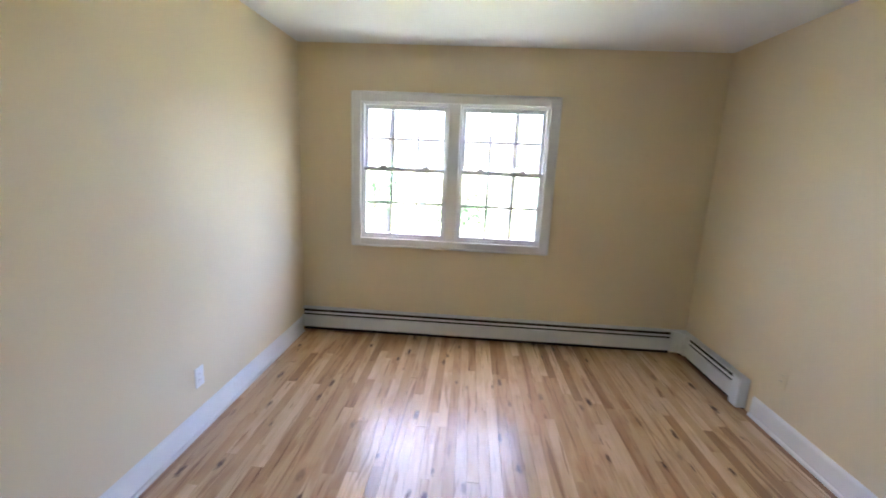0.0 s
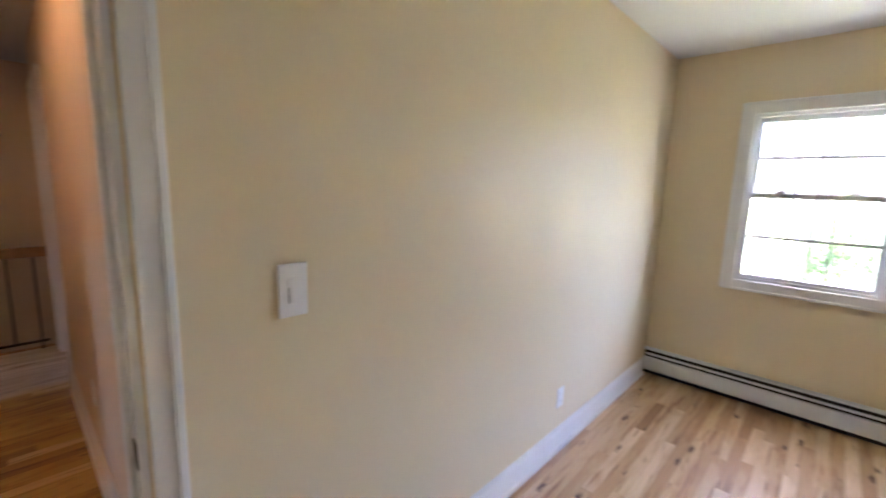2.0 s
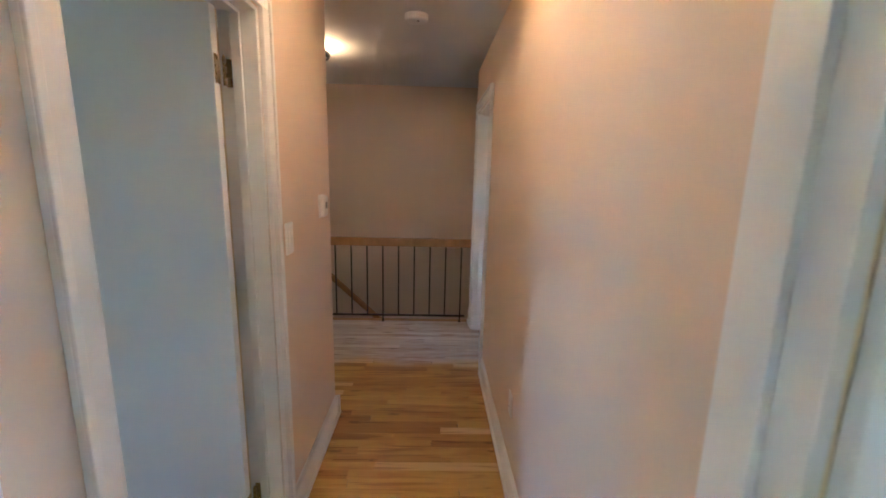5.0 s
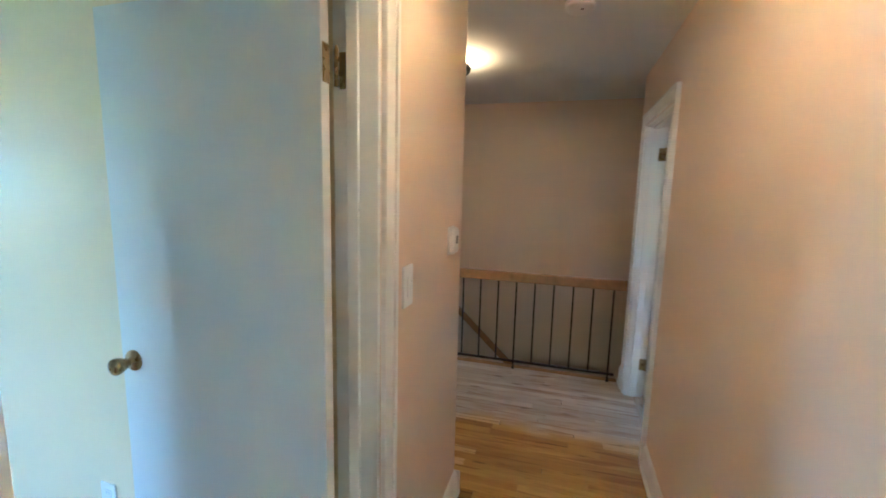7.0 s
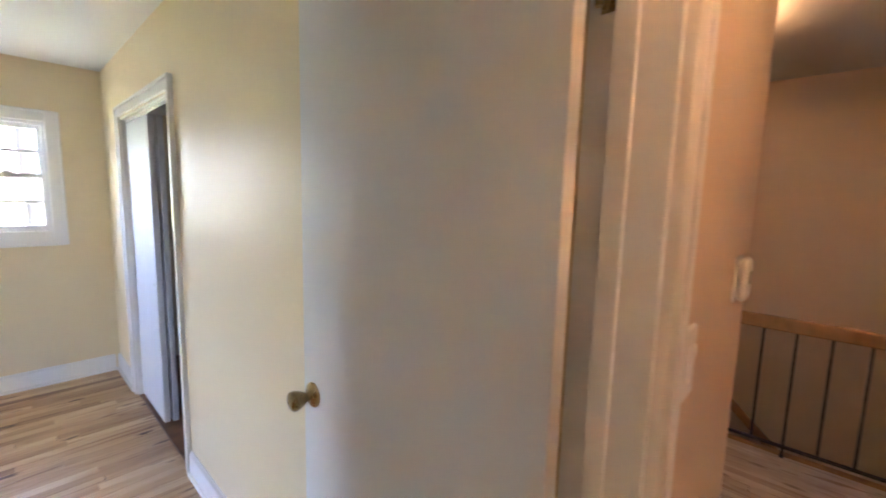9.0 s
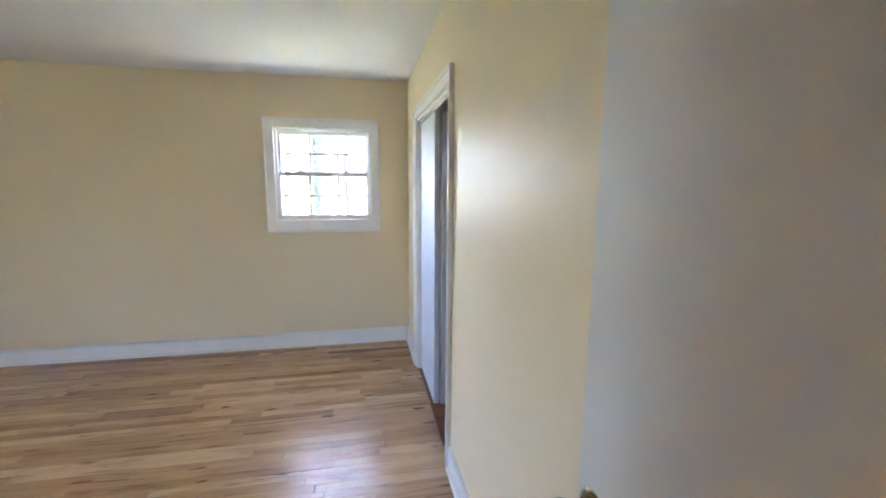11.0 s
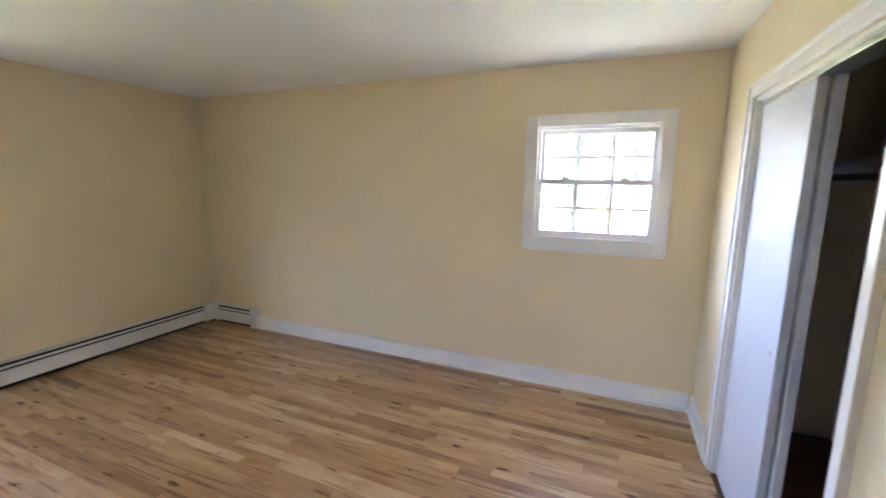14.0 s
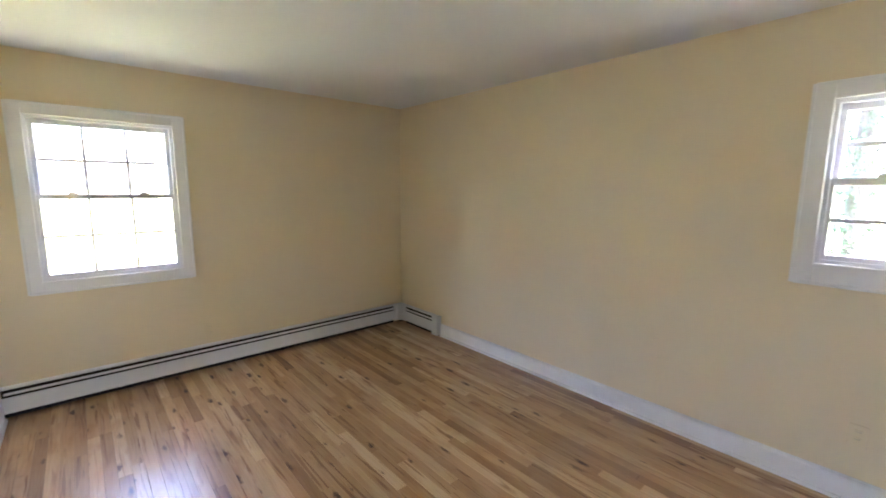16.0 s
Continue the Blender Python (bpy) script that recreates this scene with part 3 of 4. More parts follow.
# ---- windows ----
def window(name, label, axis, face, out, openings, cas, z_bottom, z_top, meet):
    """A row of double-hung sashes in one picture-frame casing. out: the side (+1, -1) of the room. cas: casing's outer edges along the wall."""
    w = thing(name, label, "window", kind="structure")

    def b(nm, a0, a1, z0, z1, d0, d1, material, parent, lab="", bevel=0.002):
        lo, hi = sorted((face + out * d0, face + out * d1))
        return part(nm, boxes((lo, a0, z0, hi, a1, z1) if axis == "x" else (a0, lo, z0, a1, hi, z1), bevel=bevel), material, parent, lab)

    a_lo, a_hi = openings[0][0], openings[-1][1]
    c0, c1, cz0, cz1 = cas
    b("casing_side", c0, a_lo + 0.004, cz0, cz1, 0, 0.018, TRIM, w, bevel=0.004)
    b("casing_side", a_hi - 0.004, c1, cz0, cz1, 0, 0.018, TRIM, w, bevel=0.004)
    b("casing_head", a_lo + 0.004, a_hi - 0.004, z_top - 0.004, cz1, 0, 0.018, TRIM, w, bevel=0.004)
    b("casing_bottom", a_lo + 0.004, a_hi - 0.004, cz0, z_bottom + 0.004, 0, 0.018, TRIM, w, bevel=0.004)
    for nm, p, q, r, s in (("back_band", c0 - 0.004, c0 + 0.012, cz0, cz1), ("back_band", c1 - 0.012, c1 + 0.004, cz0, cz1), ("back_band", c0 + 0.012, c1 - 0.012, cz1 - 0.012, cz1 + 0.004), ("back_band", c0 + 0.012, c1 - 0.012, cz0 - 0.004, cz0 + 0.012)):
        b(nm, p, q, r, s, 0.0, 0.025, TRIM, w, bevel=0.003)
    for (p0, p1), (q0, q1) in zip(openings, openings[1:]):
        b("mullion", p1 - 0.004, q0 + 0.004, z_bottom, z_top, -0.13, 0.012, TRIM, w, bevel=0.004)
    for a0, a1 in openings:
        f = 0.022
        b("frame_side", a0, a0 + f, z_bottom, z_top, -0.14, -0.016, VINYL, w)
        b("frame_side", a1 - f, a1, z_bottom, z_top, -0.14, -0.016, VINYL, w)
        b("frame_head", a0 + f, a1 - f, z_top - f, z_top, -0.14, -0.016, VINYL, w)
        b("frame_sill", a0 + f, a1 - f, z_bottom, z_bottom + f, -0.145, -0.016, VINYL, w)
        for nm, z0, z1, d0, d1 in (("upper_sash", meet - 0.014, z_top - f, -0.092, -0.060), ("lower_sash", z_bottom + f, meet + 0.018, -0.050, -0.018)):
            s0, s1 = a0 + f + 0.001, a1 - f - 0.001
            st = 0.026 if nm == "upper_sash" else 0.018
            rail_t, rail_b = (0.034, 0.032) if nm == "upper_sash" else (0.034, 0.024)
            sash = b(nm, s0, s0 + st, z0, z1, d0, d1, VINYL, w)
            b("stile", s1 - st, s1, z0, z1, d0, d1, VINYL, sash)
            b("rail", s0 + st, s1 - st, z1 - rail_t, z1, d0, d1, VINYL, sash)
            b("rail", s0 + st, s1 - st, z0, z0 + rail_b, d0, d1, VINYL, sash)
            g0, g1, h0, h1 = s0 + st, s1 - st, z0 + rail_b, z1 - rail_t
            dm = (d0 + d1) / 2
            pane = b("pane", g0 - 0.003, g1 + 0.003, h0 - 0.003, h1 + 0.003, dm - 0.009, dm - 0.005, GLASS, sash, bevel=0)
            pane.visible_shadow = False
            for k in (1, 2):
                g = g0 + (g1 - g0) * k / 3
                b("muntin", g - 0.009, g + 0.009, h0, h1, dm - 0.003, dm + 0.004, VINYL, sash, bevel=0.001)
            hm = (h0 + h1) / 2
            b("muntin", g0, g1, hm - 0.009, hm + 0.009, dm - 0.0024, dm + 0.0034, VINYL, sash, bevel=0.001)
            if nm == "lower_sash":
                for k in (0.24, 0.76):
                    g = s0 + (s1 - s0) * k
                    b("sash_lock", g - 0.028, g + 0.028, z1, z1 + 0.012, d0 + 0.002, d1 - 0.004, VINYL, sash, bevel=0.004)
                    b("lock_lever", g - 0.010, g + 0.022, z1 + 0.012, z1 + 0.019, d0 + 0.006, d1 + 0.002, VINYL, sash, bevel=0.003)
    return w


window("window_1", "white twin double-hung window with grilles", "y", NY, -1, ((WA[0], 0.205), (0.290, WA[1])), (-0.597, 1.079, 0.805, 2.070), WA[2], WA[3], 1.460)
window("window_2", "small white double-hung window with grilles", "y", BS, 1, ((WB[0], WB[1]),), (-1.940, -0.955, 1.085, 2.076), WB[2], WB[3], 1.60)
window("window_3", "white double-hung window with grilles", "x", BE, -1, ((WC[0], WC[1]),), (-2.606, -1.617, 0.815, 2.098), WC[2], WC[3], 1.480)
window("window_4", "plain white double-hung window", "y", NY, -1, ((WD[0], WD[1]),), (WD[0] - 0.08, WD[1] + 0.08, 0.92, 2.08), WD[2], WD[3], 1.5)


# ---- baseboard heaters ----
def heater(label, axis, face, out, a0, a1, corner=0, end=0, joints=()):
    """A hot-water baseboard heater: back plate, hood, damper, front panel, element block blackened as inner shade, end
    cap and corner piece. corner, end: -1 at a0, 1 at a1, 0 none.
    """
    h = thing("baseboard_heater", label, "heater", "baseboard heaters")

    def run(nm, pts, s0, s1, material, lab=""):
        bm = bmesh.new()
        if axis == "x":
            place = lambda d, z, s: (face + out * d, s0 + s, z)
        else:
            place = lambda d, z, s: (s0 + s, face + out * d, z)
        extrude_profile(bm, pts, place, s1 - s0)
        return part(nm, bm, material, h, lab)

    run("back_plate", ((0.001, 0.012), (0.004, 0.012), (0.004, 0.214), (0.001, 0.214)), a0, a1, ENAMEL)
    run("hood", ((0.001, 0.211), (0.001, 0.215), (0.046, 0.215), (0.054, 0.212), (0.057, 0.206), (0.054, 0.206), (0.051, 0.209), (0.045, 0.211)), a0, a1, ENAMEL)
    run("damper", ((0.046, 0.170), (0.055, 0.184), (0.058, 0.183), (0.060, 0.172), (0.056, 0.166)), a0 + 0.02, a1 - 0.02, ENAMEL)
    cuts = [a0, *joints, a1]
    for s0, s1 in zip(cuts, cuts[1:]):
        run("front_panel", ((0.058, 0.040), (0.061, 0.043), (0.063, 0.10), (0.063, 0.142), (0.061, 0.148), (0.054, 0.151), (0.054, 0.148), (0.058, 0.145), (0.060, 0.140), (0.060, 0.10), (0.058, 0.045), (0.050, 0.043), (0.050, 0.040)), s0 + 0.0015, s1 - 0.0015, ENAMEL)
    for j in joints:
        run("joint_cover", ((0.0632, 0.038), (0.0646, 0.040), (0.0646, 0.144), (0.0625, 0.150), (0.0605, 0.149), (0.0632, 0.142)), j - 0.012, j + 0.012, ENAMEL)
    # Plain block, its colour blackened so slots and bottom gap look shaded.
    run("element", ((0.005, 0.004), (0.030, 0.004), (0.030, 0.200), (0.005, 0.200)), a0 + 0.004, a1 - 0.004, GAPSHADE, "heating element block blackened for the shade in the slots")
    if end:
        e0, e1 = (a0 - 0.002, a0 + 0.085) if end < 0 else (a1 - 0.085, a1 + 0.002)
        lo, hi = sorted((face + out * 0.001, face + out * 0.068))
        part("end_cap", boxes((lo, e0, 0.010, hi, e1, 0.217) if axis == "x" else (e0, lo, 0.010, e1, hi, 0.217), bevel=0.007, seg=3), ENAMEL, h, "white enamelled end cap")
    return h


def heater_corner(label, cx, cy, sx, sy):
    """An inside corner piece at the wall corner (cx, cy), reaching to sx and sy."""
    c = thing("heater_corner", label, "heater", "baseboard heaters")
    bm = bmesh.new()
    pts = [(cx + sx * a, cy + sy * b) for a, b in ((0.0015, 0.0015), (0.135, 0.0015), (0.135, 0.066), (0.105, 0.070), (0.070, 0.105), (0.066, 0.135), (0.0015, 0.135))]
    lo = [bm.verts.new((*p, 0.036)) for p in pts]
    hi = [bm.verts.new((*p, 0.216)) for p in pts]
    for i in range(len(pts)):
        j = (i + 1) % len(pts)
        bm.faces.new((lo[i], lo[j], hi[j], hi[i]))
    bm.faces.new(lo[::-1])
    bm.faces.new(hi)
    bmesh.ops.bevel(bm, geom=[e for e in bm.edges if min(v.co.z for v in e.verts) > 0.2], offset=0.005, segments=2, affect="EDGES")
    part("cover", bm, ENAMEL, c)
    part("foot", boxes((min(cx + sx * 0.01, cx + sx * 0.05), min(cy + sy * 0.01, cy + sy * 0.05), 0.0, max(cx + sx * 0.01, cx + sx * 0.05), max(cy + sy * 0.01, cy + sy * 0.05), 0.037)), GAPSHADE, c)
    return c


heater("white enamelled baseboard heater under the twin window", "y", NY, -1, WX + 0.002, EX - 0.135, joints=(0.335,))
heater("short white enamelled baseboard heater with an end cap", "x", EX, -1, 2.86, NY - 0.135, end=-1)
heater_corner("white enamelled heater corner piece", EX, NY, -1, -1)
heater("long white enamelled baseboard heater under the window", "x", BE, -1, BS + 0.135, VY - 0.002, joints=(-2.05,))
heater("short white enamelled baseboard heater with an end cap", "y", BS, 1, 1.840, BE - 0.135, end=-1)
heater_corner("white enamelled heater corner piece", BE, BS, -1, 1)


# ---- plates and devices ----
def plate_frame(axis, face, out, a, z):
    """Maps (along, depth, height) boxes onto a wall."""
    def b(a0, d0, z0, a1, d1, z1, bevel=0.0):
        lo, hi = sorted((face + out * d0, face + out * d1))
        return boxes((lo, a + a0, z + z0, hi, a + a1, z + z1) if axis == "x" else (a + a0, lo, z + z0, a + a1, hi, z + z1), bevel=bevel)
    return b


def light_switch(label, axis, face, out, a, z, w, h, slider=-1):
    s = thing("light_switch", label, "light switch")
    b = plate_frame(axis, face, out, a, z)
    part("plate", b(-w / 2, 0, -h / 2, w / 2, 0.0100, h / 2, 0.0035), PLASTIC, s)
    part("paddle", b(-0.008, 0.0095, -0.033, 0.0165, 0.0140, 0.033, 0.002), PLASTIC, s)
    part("dimmer_slot", b(-0.0155, 0.0095, -0.033, -0.0115, 0.0107, 0.033), ALU, s, "grey dimmer slot")
    part("dimmer_slider", b(-0.018, 0.0095, 0.010, -0.0095, 0.0160, 0.032, 0.002), PLASTIC, s)
    return s


def outlet(label, axis, face, out, a, z, material=None, w=0.072, h=0.115):
    material = material or PLASTIC
    s = thing("wall_outlet", label, "outlet")
    b = plate_frame(axis, face, out, a, z)
    part("plate", b(-w / 2, 0, -h / 2, w / 2, 0.006, h / 2, 0.0025), material, s)
    for k in (-0.0195, 0.0195):
        f = part("receptacle", b(-0.0165, 0.005, k - 0.0135, 0.0165, 0.0078, k + 0.0135, 0.002), material, s)
        for q in (-0.006, 0.006):
            part("slot", b(q - 0.001, 0.0074, k - 0.001, q + 0.001, 0.0081, k + 0.007), GREY, f)
    return s


light_switch("white dimmer switch on the cream bedroom wall", "x", WX, 1, 0.686, 1.192, 0.078, 0.139)
light_switch("white dimmer switch on the peach hall wall", "y", HS, 1, -2.403, 1.240, 0.076, 0.130)
outlet("white wall outlet low on the cream bedroom wall", "x", WX, 1, 2.235, 0.315)
outlet("cream painted outlet above the baseboard", "x", EX, -1, 2.62, 0.36, CREAM)
outlet("white wall outlet low on the peach hall wall", "y", HN, -1, -2.55, 0.42)
outlet("cream painted outlet under the small window", "y", BS, 1, -1.290, 0.357, CREAM)
outlet("cream painted outlet above the long heater", "x", BE, -1, -2.69, 0.337, CREAM)
outlet("white wall outlet beside the open door", "x", BW, 1, -1.645, 0.398)

th = thing("thermostat", "white round-cornered thermostat on the peach hall wall", "thermostat")
b = plate_frame("y", HS, 1, -2.906, 1.329)
part("back_plate", b(-0.048, 0, -0.060, 0.048, 0.006, 0.060, 0.003), PLASTIC, th)
part("housing", b(-0.044, 0.006, -0.056, 0.044, 0.030, 0.056, 0.014), PLASTIC, th)
part("display", b(-0.018, 0.029, -0.012, 0.018, 0.0308, 0.022, 0.0005), GREY, th, "dark grey display")

sm = thing("smoke_detector", "white round smoke detector on the hall ceiling", "smoke detector", at=(-3.405, -0.107, H))
bm = bmesh.new()
lathe(bm, [(0.070, 0.0), (0.070, -0.010), (0.066, -0.012), (0.066, -0.016), (0.069, -0.018), (0.067, -0.030), (0.058, -0.037), (0.030, -0.039), (0.010, -0.039)], Matrix(), 36)
part("body", bm, PLASTIC, sm, "", True)
bm = bmesh.new()
lathe(bm, [(0.008, -0.0385), (0.008, -0.0415), (0.005, -0.042)], Matrix.Translation((0.025, 0.01, 0)), 12)
part("test_button", bm, GREY, sm)

lamp = thing("ceiling_lamp", "lit bronze ceiling lamp with a frosted glass bowl", "ceiling lamp", "ceiling lamps", at=(-4.06, -0.965, H))
bm = bmesh.new()
lathe(bm, [(0.075, 0.0), (0.075, -0.012), (0.060, -0.020), (0.016, -0.024), (0.012, -0.055)], Matrix(), 28)
part("canopy", bm, BRONZE, lamp, "dark bronze canopy", True)
for k in range(3):
    bm = bmesh.new()
    a = 2 * math.pi * k / 3 + 0.9
    tube(bm, (0.01 * math.cos(a), 0.01 * math.sin(a), -0.050), (0.165 * math.cos(a), 0.165 * math.sin(a), -0.062), 0.005, seg=8)
    box(bm, 0.165 * math.cos(a) - 0.010, 0.165 * math.sin(a) - 0.010, -0.078, 0.165 * math.cos(a) + 0.010, 0.165 * math.sin(a) + 0.010, -0.055, bevel=0.004)
    part("arm", bm, BRONZE, lamp)
bm = bmesh.new()
prof = [(0.156, -0.068), (0.146, -0.092), (0.125, -0.112), (0.085, -0.130), (0.040, -0.140), (0.005, -0.142)]
seg = 36
rings = [[bm.verts.new((r * math.cos(2 * math.pi * i / seg), r * math.sin(2 * math.pi * i / seg), z)) for i in range(seg)] for r, z in prof + [(r - 0.004, z + 0.004) for r, z in prof[::-1] if r > 0.01]]
for p, q in zip(rings, rings[1:]):
    for i in range(seg):
        bm.faces.new((p[i], p[(i + 1) % seg], q[(i + 1) % seg], q[i]))
part("bowl", bm, SHADE, lamp, "glowing frosted glass bowl", True)
bm = bmesh.new()
rings = [[bm.verts.new((r * math.cos(2 * math.pi * i / seg), r * math.sin(2 * math.pi * i / seg), z)) for i in range(seg)] for r, z in ((0.156, -0.050), (0.170, -0.052), (0.182, -0.066), (0.170, -0.092), (0.152, -0.094))]
for p, q in zip(rings, rings[1:] + rings[:1]):
    for i in range(seg):
        bm.faces.new((p[i], p[(i + 1) % seg], q[(i + 1) % seg], q[i]))
part("rim", bm, BRONZE, lamp, "dark bronze rim", True)
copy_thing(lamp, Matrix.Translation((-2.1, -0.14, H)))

# ---- railing, stairs and handrail ----
rail = thing("stair_railing", "golden wood rail over thin black iron balusters", "railing")
RX = -4.745
bm = boxes((RX - 0.028, -2.0, 0.780, RX + 0.028, HN - 0.002, 0.862), bevel=0.010, seg=3)
part("handrail", bm, RAILWOOD, rail, "golden oak handrail")
part("bottom_bar", boxes((RX - 0.008, -2.0, 0.056, RX + 0.008, 0.350, 0.076), bevel=0.002), IRON, rail)
k = 0
y = 0.303
while y > -2.0:
    bm = boxes((RX - 0.007, y - 0.007, 0.0 if k % 5 == 0 else 0.066, RX + 0.007, y + 0.007, 0.785), bevel=0.001, seg=1)
    if k % 5 == 0:
        box(bm, RX - 0.011, y - 0.011, -0.001, RX + 0.011, y + 0.011, 0.012, bevel=0.002)
    part("baluster", bm, IRON, rail)
    y -= 0.156
    k += 1
tagged(part("landing_nosing", boxes((LX - 0.03, -2.6, -0.024, LX + 0.035, HN, 0.004), bevel=0.009, seg=3), RAILWOOD), "golden oak nosing at the landing's edge", "trim", kind="structure")
tagged(part("landing_fascia", boxes((LX, -1.6, -0.26, LX + 0.018, HN, -0.024)), TRIM), "white fascia under the landing nosing", "trim", kind="structure")

stair = thing("staircase", "wooden staircase going down beside the landing", "stairs")
top_y, rise, go = -1.55, 0.185, 0.20
for i in range(13):
    yy, zz = top_y + i * go, -(i + 1) * rise
    part("tread", boxes((FX + 0.022, yy - 0.02, zz - 0.03, LX - 0.002, yy + go + 0.02, zz), bevel=0.006), RAILWOOD, stair)
    part("riser", boxes((FX + 0.022, yy - 0.018, zz, LX - 0.002, yy, zz + rise - 0.03)), TRIM, stair)
bm = bmesh.new()
n_low = (top_y + 13 * go, -13 * rise)
pts = [(top_y - 0.32, 0.30), (top_y - 0.32, -0.24), (n_low[0], n_low[1] - 0.15), (n_low[0], n_low[1] + 0.17)]
vs = [[bm.verts.new((x, yy + 0.0, zz)) for yy, zz in pts] for x in (FX + 0.001, FX + 0.020)]
for i in range(4):
    bm.faces.new((vs[0][i], vs[0][(i + 1) % 4], vs[1][(i + 1) % 4], vs[1][i]))
bm.faces.new(vs[0])
bm.faces.new(vs[1][::-1])
part("skirt_board", bm, TRIM, stair, "white painted skirt board")
hr = thing("wall_handrail", "brown wooden handrail sloping down the stairwell wall", "handrail")
bm = bmesh.new()
p0, p1 = Vector((FX + 0.075, -1.60, 0.670)), Vector((FX + 0.075, 0.90, -1.66))
turn = (p1 - p0).to_track_quat("Y", "Z").to_matrix().to_4x4()
box(bm, -0.022, 0, -0.032, 0.022, (p1 - p0).length, 0.032, bevel=0.012, seg=3)
bmesh.ops.transform(bm, matrix=Matrix.Translation(p0) @ turn, verts=bm.verts)
part("rail", bm, RAILWOOD, hr, "", True)
for k in (0.15, 0.5, 0.85):
    q = p0.lerp(p1, k)
    bm = bmesh.new()
    tube(bm, (FX + 0.001, q.y, q.z - 0.07), (FX + 0.006, q.y, q.z - 0.07), 0.03, seg=16)
    tube(bm, (FX + 0.004, q.y, q.z - 0.07), (FX + 0.070, q.y, q.z - 0.06), 0.007, seg=10)
    tube(bm, (FX + 0.070, q.y, q.z - 0.06), (FX + 0.075, q.y, q.z - 0.03), 0.007, seg=10)
    part("bracket", bm, BRASS, hr)

# ---- outdoors ----
bm = bmesh.new()
bmesh.ops.create_grid(bm, x_segments=2, y_segments=2, size=900, matrix=Matrix.Translation((0, 0, -2.92)))
tagged(part("ground", bm, GROUND), "spring lawn and leaf litter", "ground", kind="structure")


def limb(bm, p, q, r0, r1, bend, seg=8, steps=4):
    """A crooked tapering limb."""
    last = Vector(p)
    for i in range(1, steps + 1):
        t = i / steps
        nxt = Vector(p).lerp(Vector(q), t) + Vector((random.uniform(-bend, bend), random.uniform(-bend, bend), random.uniform(-bend, bend) * 0.5)) * (1 if i < steps else 0.4)
        tube(bm, last, nxt, r0 + (r1 - r0) * (i - 1) / steps, r0 + (r1 - r0) * t, seg, caps=False)
        last = nxt
    return last


def leaves(bm, centre, spread, count, size):
    for _ in range(count):
        c = Vector(centre) + Vector((random.gauss(0, spread), random.gauss(0, spread), random.gauss(0, spread * 0.7)))
        m = Matrix.Translation(c) @ Euler((random.uniform(0, 6.3), random.uniform(0, 6.3), random.uniform(0, 6.3))).to_matrix().to_4x4()
        s = size * random.uniform(0.6, 1.3)
        vs = [bm.verts.new(m @ Vector(v)) for v in ((-s, 0, 0), (0, -0.45 * s, 0.1 * s), (s, 0, 0), (0, 0.45 * s, 0.1 * s))]
        bm.faces.new(vs)


def tree(label, x, y, height, r, leafy, ivy=False):
    t = thing("tree", label, "tree", "trees outside the windows", at=(x, y, -2.92))
    bm = bmesh.new()
    top = limb(bm, (0, 0, -0.05), (random.uniform(-0.6, 0.6), random.uniform(-0.6, 0.6), height), r, r * 0.25, 0.12, 10, 7)
    tips = []
    for k in range(11):
        z = height * random.uniform(0.5, 0.95)
        a = random.uniform(0, 2 * math.pi)
        ln = height * random.uniform(0.16, 0.34)
        base = Vector((top.x * z / height, top.y * z / height, z))
        tip = limb(bm, base, base + Vector((math.cos(a) * ln, math.sin(a) * ln, ln * random.uniform(0.3, 0.9))), r * 0.36, r * 0.06, 0.10, 6, 4)
        tips.append(tip)
        for j in range(3):
            b2 = random.uniform(0, 2 * math.pi)
            l2 = ln * random.uniform(0.3, 0.55)
            mid = base.lerp(tip, random.uniform(0.5, 0.9))
            tips.append(limb(bm, mid, mid + Vector((math.cos(b2) * l2, math.sin(b2) * l2, l2 * 0.6)), r * 0.10, r * 0.025, 0.06, 5, 3))
    part("trunk", bm, BARK, t, "", True)
    bm = bmesh.new()
    if ivy:
        for k in range(46):
            z = height * 0.8 * k / 46
            leaves(bm, (top.x * z / height, top.y * z / height, z), r * 1.25, 150, 0.06)
        part("ivy", bm, IVY, t, "dark green ivy on the trunk")
    else:
        for p in tips:
            leaves(bm, p, 0.35, leafy, 0.07)
        part("crown", bm, LEAF, t)


random.seed(11)
BARE, GREEN, CLAD = "tall bare grey tree in thin spring leaf", "small tree in fresh green leaf", "tree trunk clad in dark green ivy"
for lab, x, y, hgt, r, lf, iv in (
        (BARE, -0.5, 15.0, 13, 0.10, 14, False), (BARE, 1.9, 15.0, 13, 0.13, 12, False), (BARE, 2.9, 16.0, 12, 0.12, 12, False), (GREEN, 3.6, 15.2, 3.4, 0.07, 90, False), (GREEN, 0.4, 15.0, 3.3, 0.07, 60, False), (GREEN, -3.5, 15.0, 3.8, 0.07, 60, False), (BARE, -4.4, 24.0, 13, 0.18, 12, False), (BARE, 6.4, 22.0, 13, 0.18, 12, False),
        (CLAD, -0.55, -14.0, 13, 0.22, 0, True), (BARE, -1.35, -14.5, 12, 0.11, 10, False), (BARE, -2.3, -14.0, 13, 0.26, 10, False), (BARE, 1.8, -22.0, 13, 0.2, 10, False), (BARE, -5.5, -20.0, 14, 0.2, 10, False),
        ):
    tree(lab, x, y, hgt, r, lf, iv)


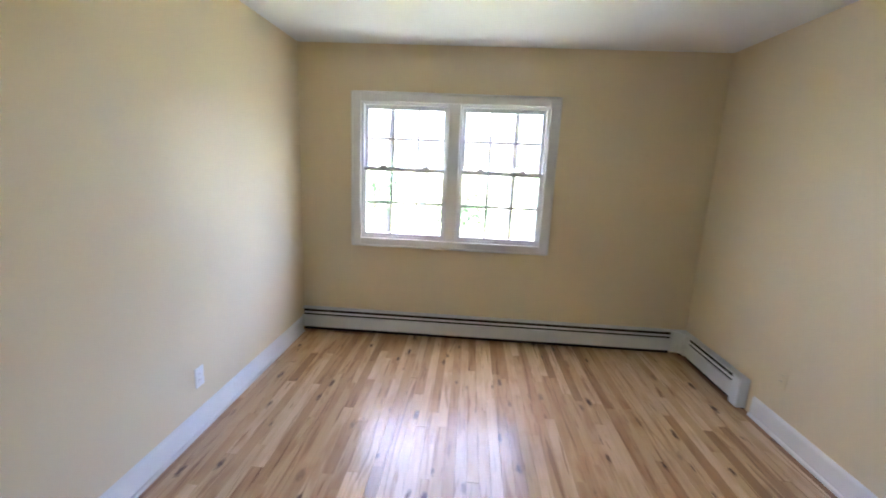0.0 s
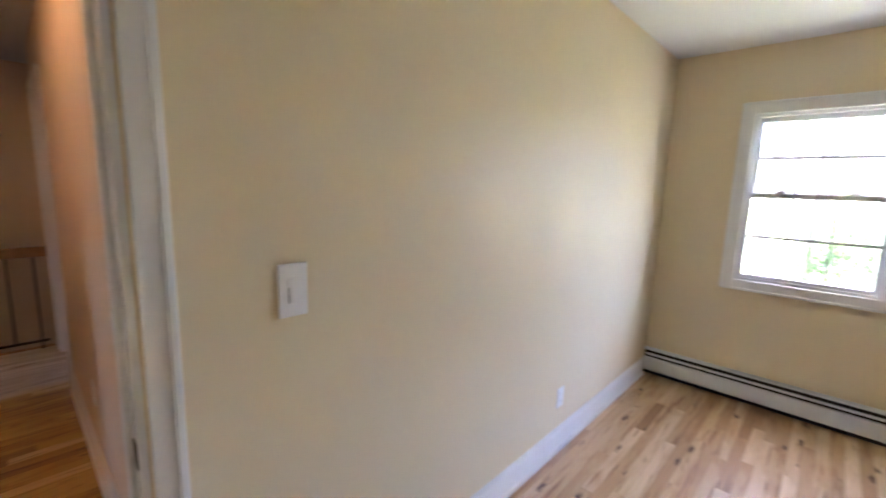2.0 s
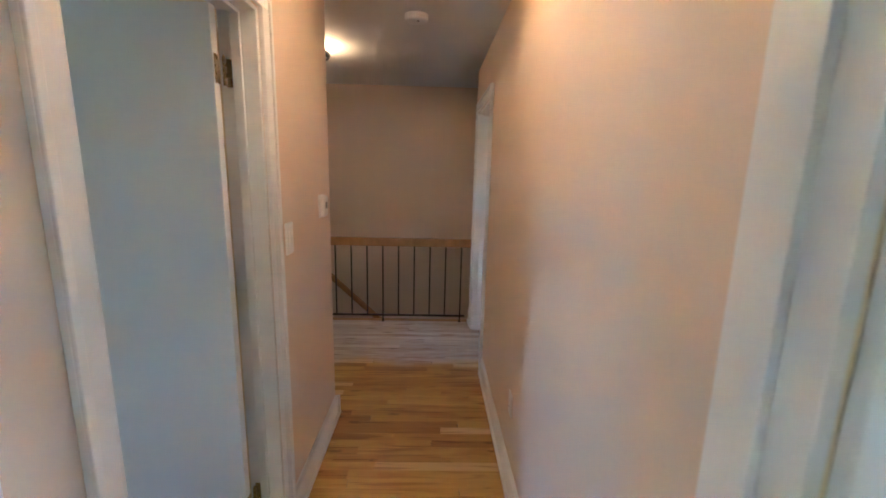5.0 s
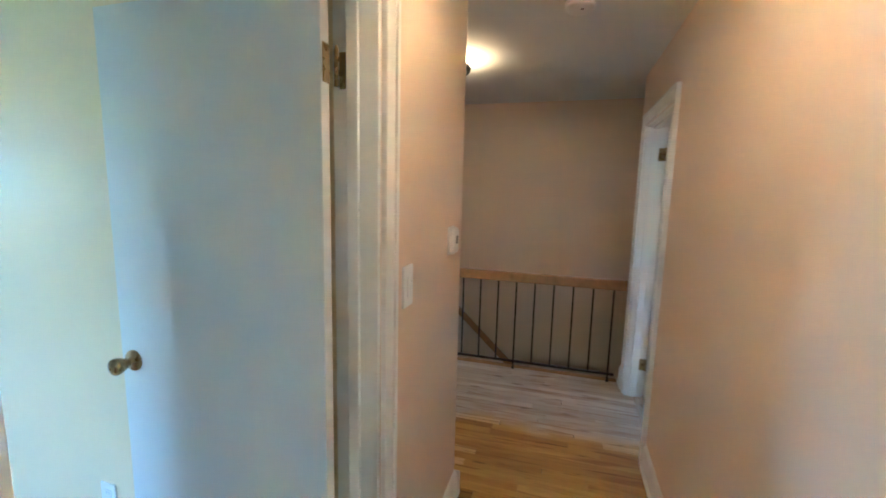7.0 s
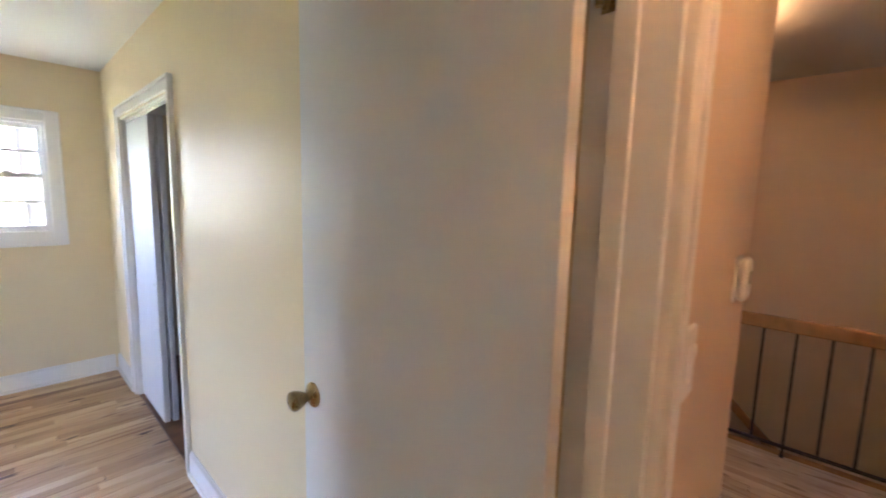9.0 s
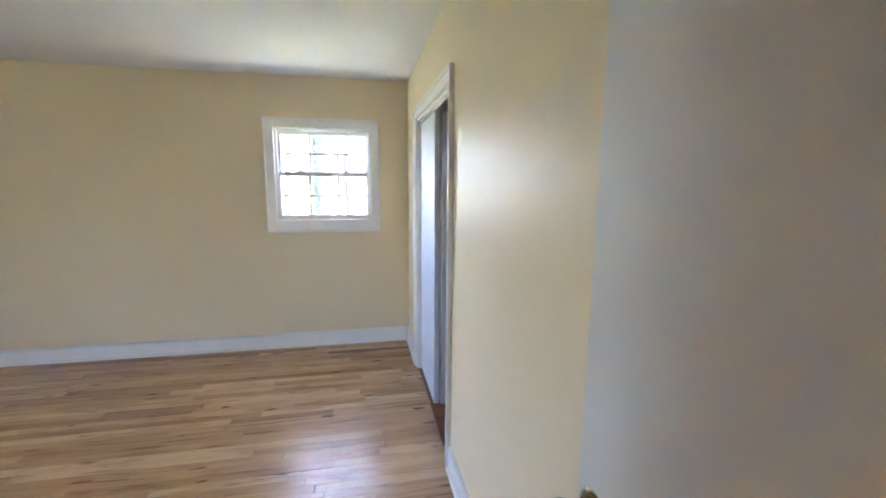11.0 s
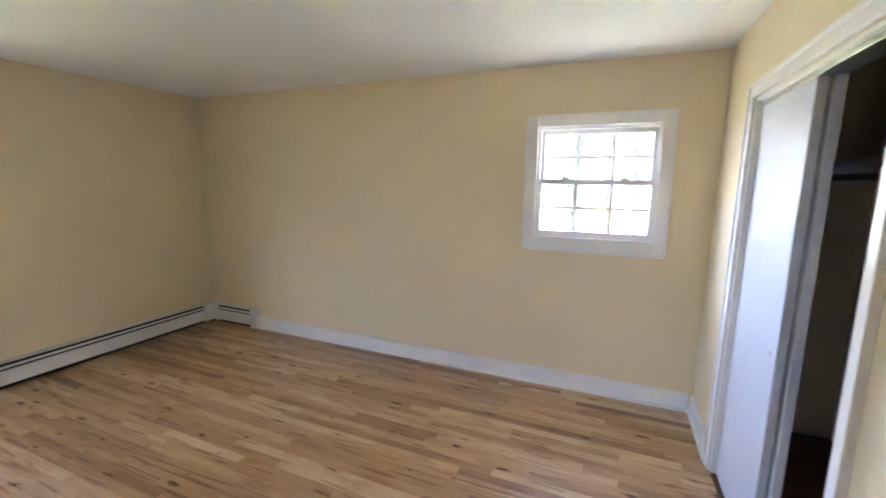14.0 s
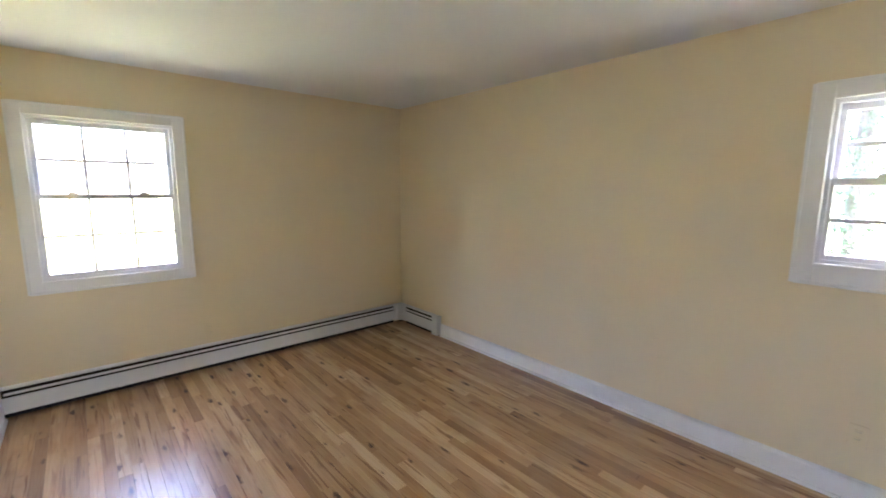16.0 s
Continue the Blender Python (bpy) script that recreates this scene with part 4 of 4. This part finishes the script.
# far woods: one belt of bare trees with a haze of twigs, spaced to steer sky light
def woods(seed, count):
    rng = random.Random(seed)
    verts, faces = [], []

    def pole(p, q, r0, r1, n=5):
        ax = (q - p).normalized()
        u = ax.cross(Vector((0.3, 0.9, 0.2))).normalized()
        v = ax.cross(u)
        k = len(verts)
        for c, r in ((p, r0), (q, r1)):
            for i in range(n):
                a = 2 * math.pi * i / n
                verts.append(c + (u * math.cos(a) + v * math.sin(a)) * r)
        for i in range(n):
            faces.append((k + i, k + (i + 1) % n, k + n + (i + 1) % n, k + n + i))

    for i0 in range(count):
        # The last 80 trees are added northeast to shade the first bedroom's west wall.
        a = rng.uniform(0, 2 * math.pi) if i0 < 230 else rng.uniform(0.35, 1.3)
        d = rng.uniform(65, 115) if math.sin(a) < -0.6 or 1.75 < a < 2.8 or math.cos(a) > 0.85 else rng.uniform(30, 60)
        base = Vector((d * math.cos(a), d * math.sin(a), -2.95))
        h, r = rng.uniform(11, 18), rng.uniform(0.12, 0.32)
        last = base
        for i in range(1, 4):
            nxt = base + Vector((rng.uniform(-0.3, 0.3) * i, rng.uniform(-0.3, 0.3) * i, h * i / 3))
            pole(last, nxt, r * (1.15 - 0.3 * i + 0.3), r * (1.15 - 0.3 * i))
            last = nxt
        for _ in range(16):
            z = rng.uniform(0.25, 0.98)
            b2 = rng.uniform(0, 2 * math.pi)
            ln = h * rng.uniform(0.12, 0.26)
            p = base.lerp(last, z)
            q = p + Vector((math.cos(b2) * ln, math.sin(b2) * ln, ln * rng.uniform(0.3, 1.0)))
            pole(p, q, r * 0.28, r * 0.06, 4)
            for _ in range(9):
                c = p.lerp(q, rng.uniform(0.4, 1.1))
                e = Vector((rng.gauss(0, 1), rng.gauss(0, 1), rng.gauss(0.3, 0.8))).normalized() * rng.uniform(0.5, 1.3)
                f = e.cross(Vector((0.2, 0.3, 0.9))).normalized() * 0.035
                k = len(verts)
                verts.extend((c - f, c + f, c + e))
                faces.append((k, k + 1, k + 2))
    me = bpy.data.meshes.new("far_woods")
    me.from_pydata(verts, [], faces)
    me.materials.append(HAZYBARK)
    return tagged(new("far_woods", me), "far belt of bare haze-pale woodland, thickened northeast to cut sky light", "woods", kind="stuff")


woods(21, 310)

# ---- strip floors ----
mesh_cache = {}
def board_mesh(length, width, material):
    """A floor strip with eased edges, its length along x."""
    key = (round(length, 2), round(width, 3), material.name)
    if key in mesh_cache:
        return mesh_cache[key]
    hl, hw, c = key[0] / 2 - 0.0002, key[1] / 2 - 0.0002, 0.0005
    bm = bmesh.new()
    lo = [bm.verts.new((sx * hl, sy * hw, -0.013)) for sx, sy in ((-1, -1), (1, -1), (1, 1), (-1, 1))]
    md = [bm.verts.new((sx * hl, sy * hw, -0.0008)) for sx, sy in ((-1, -1), (1, -1), (1, 1), (-1, 1))]
    hi = [bm.verts.new((sx * (hl - c * 0.6), sy * (hw - c), 0.0)) for sx, sy in ((-1, -1), (1, -1), (1, 1), (-1, 1))]
    for a, b2 in ((lo, md), (md, hi)):
        for i in range(4):
            bm.faces.new((a[i], a[(i + 1) % 4], b2[(i + 1) % 4], b2[i]))
    bm.faces.new(hi)
    bm.faces.new(lo[::-1])
    me = bpy.data.meshes.new("board")
    bm.to_mesh(me)
    bm.free()
    me.materials.append(material)
    mesh_cache[key] = me
    return me


def strip_floor(name, label, x0, x1, y0, y1, along, width, material, seed, lmin=0.35, lmax=1.4):
    """A floor of random-length strips running along one axis; each strip is a piece of its own."""
    rng = random.Random(seed)
    f = thing(name, label, "floor", kind="structure")
    s0, s1, c0, c1 = (x0, x1, y0, y1) if along == "x" else (y0, y1, x0, x1)
    rows = max(1, round((c1 - c0) / width))
    w = (c1 - c0) / rows
    for r in range(rows):
        c = c0 + (r + 0.5) * w
        s = s0 - rng.uniform(0, 1.0)
        while s < s1 - 0.02:
            e = s + rng.uniform(lmin, lmax)
            if s1 - e < 0.25:
                e = s1
            a = max(s, s0)
            if e - a > 0.05:
                ob = new("board", board_mesh(e - a, w, material))
                m = (a + e) / 2
                ob.location = (m, c, rng.uniform(-0.0004, 0.0002)) if along == "x" else (c, m, rng.uniform(-0.0004, 0.0002))
                ob.rotation_euler = (0, 0, (0 if along == "x" else math.pi / 2) + (math.pi if rng.random() < 0.5 else 0))
                ob.parent = f
            s = e
    return f


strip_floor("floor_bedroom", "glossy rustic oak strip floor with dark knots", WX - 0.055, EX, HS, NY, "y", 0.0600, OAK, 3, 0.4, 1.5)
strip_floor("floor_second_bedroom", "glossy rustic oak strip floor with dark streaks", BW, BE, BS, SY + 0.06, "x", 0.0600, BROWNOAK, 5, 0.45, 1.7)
strip_floor("floor_hall", "amber finished oak strip floor in the hall", HE, WX - 0.055, SY + 0.06, HN + 0.06, "y", 0.0600, AMBER, 7, 0.5, 1.2)
strip_floor("floor_landing", "oak strip floor, amber finish sanded off towards the stairs", LX + 0.035, HE, -2.6, HN + 0.06, "y", 0.0600, AMBER, 8, 0.4, 1.2)
strip_floor("floor_spare_room", "bare oak strip floor beyond the landing door", LX + 0.12, WX - 0.12, HN + 0.06, NY, "x", 0.12, RAW, 13, 1.0, 2.2)
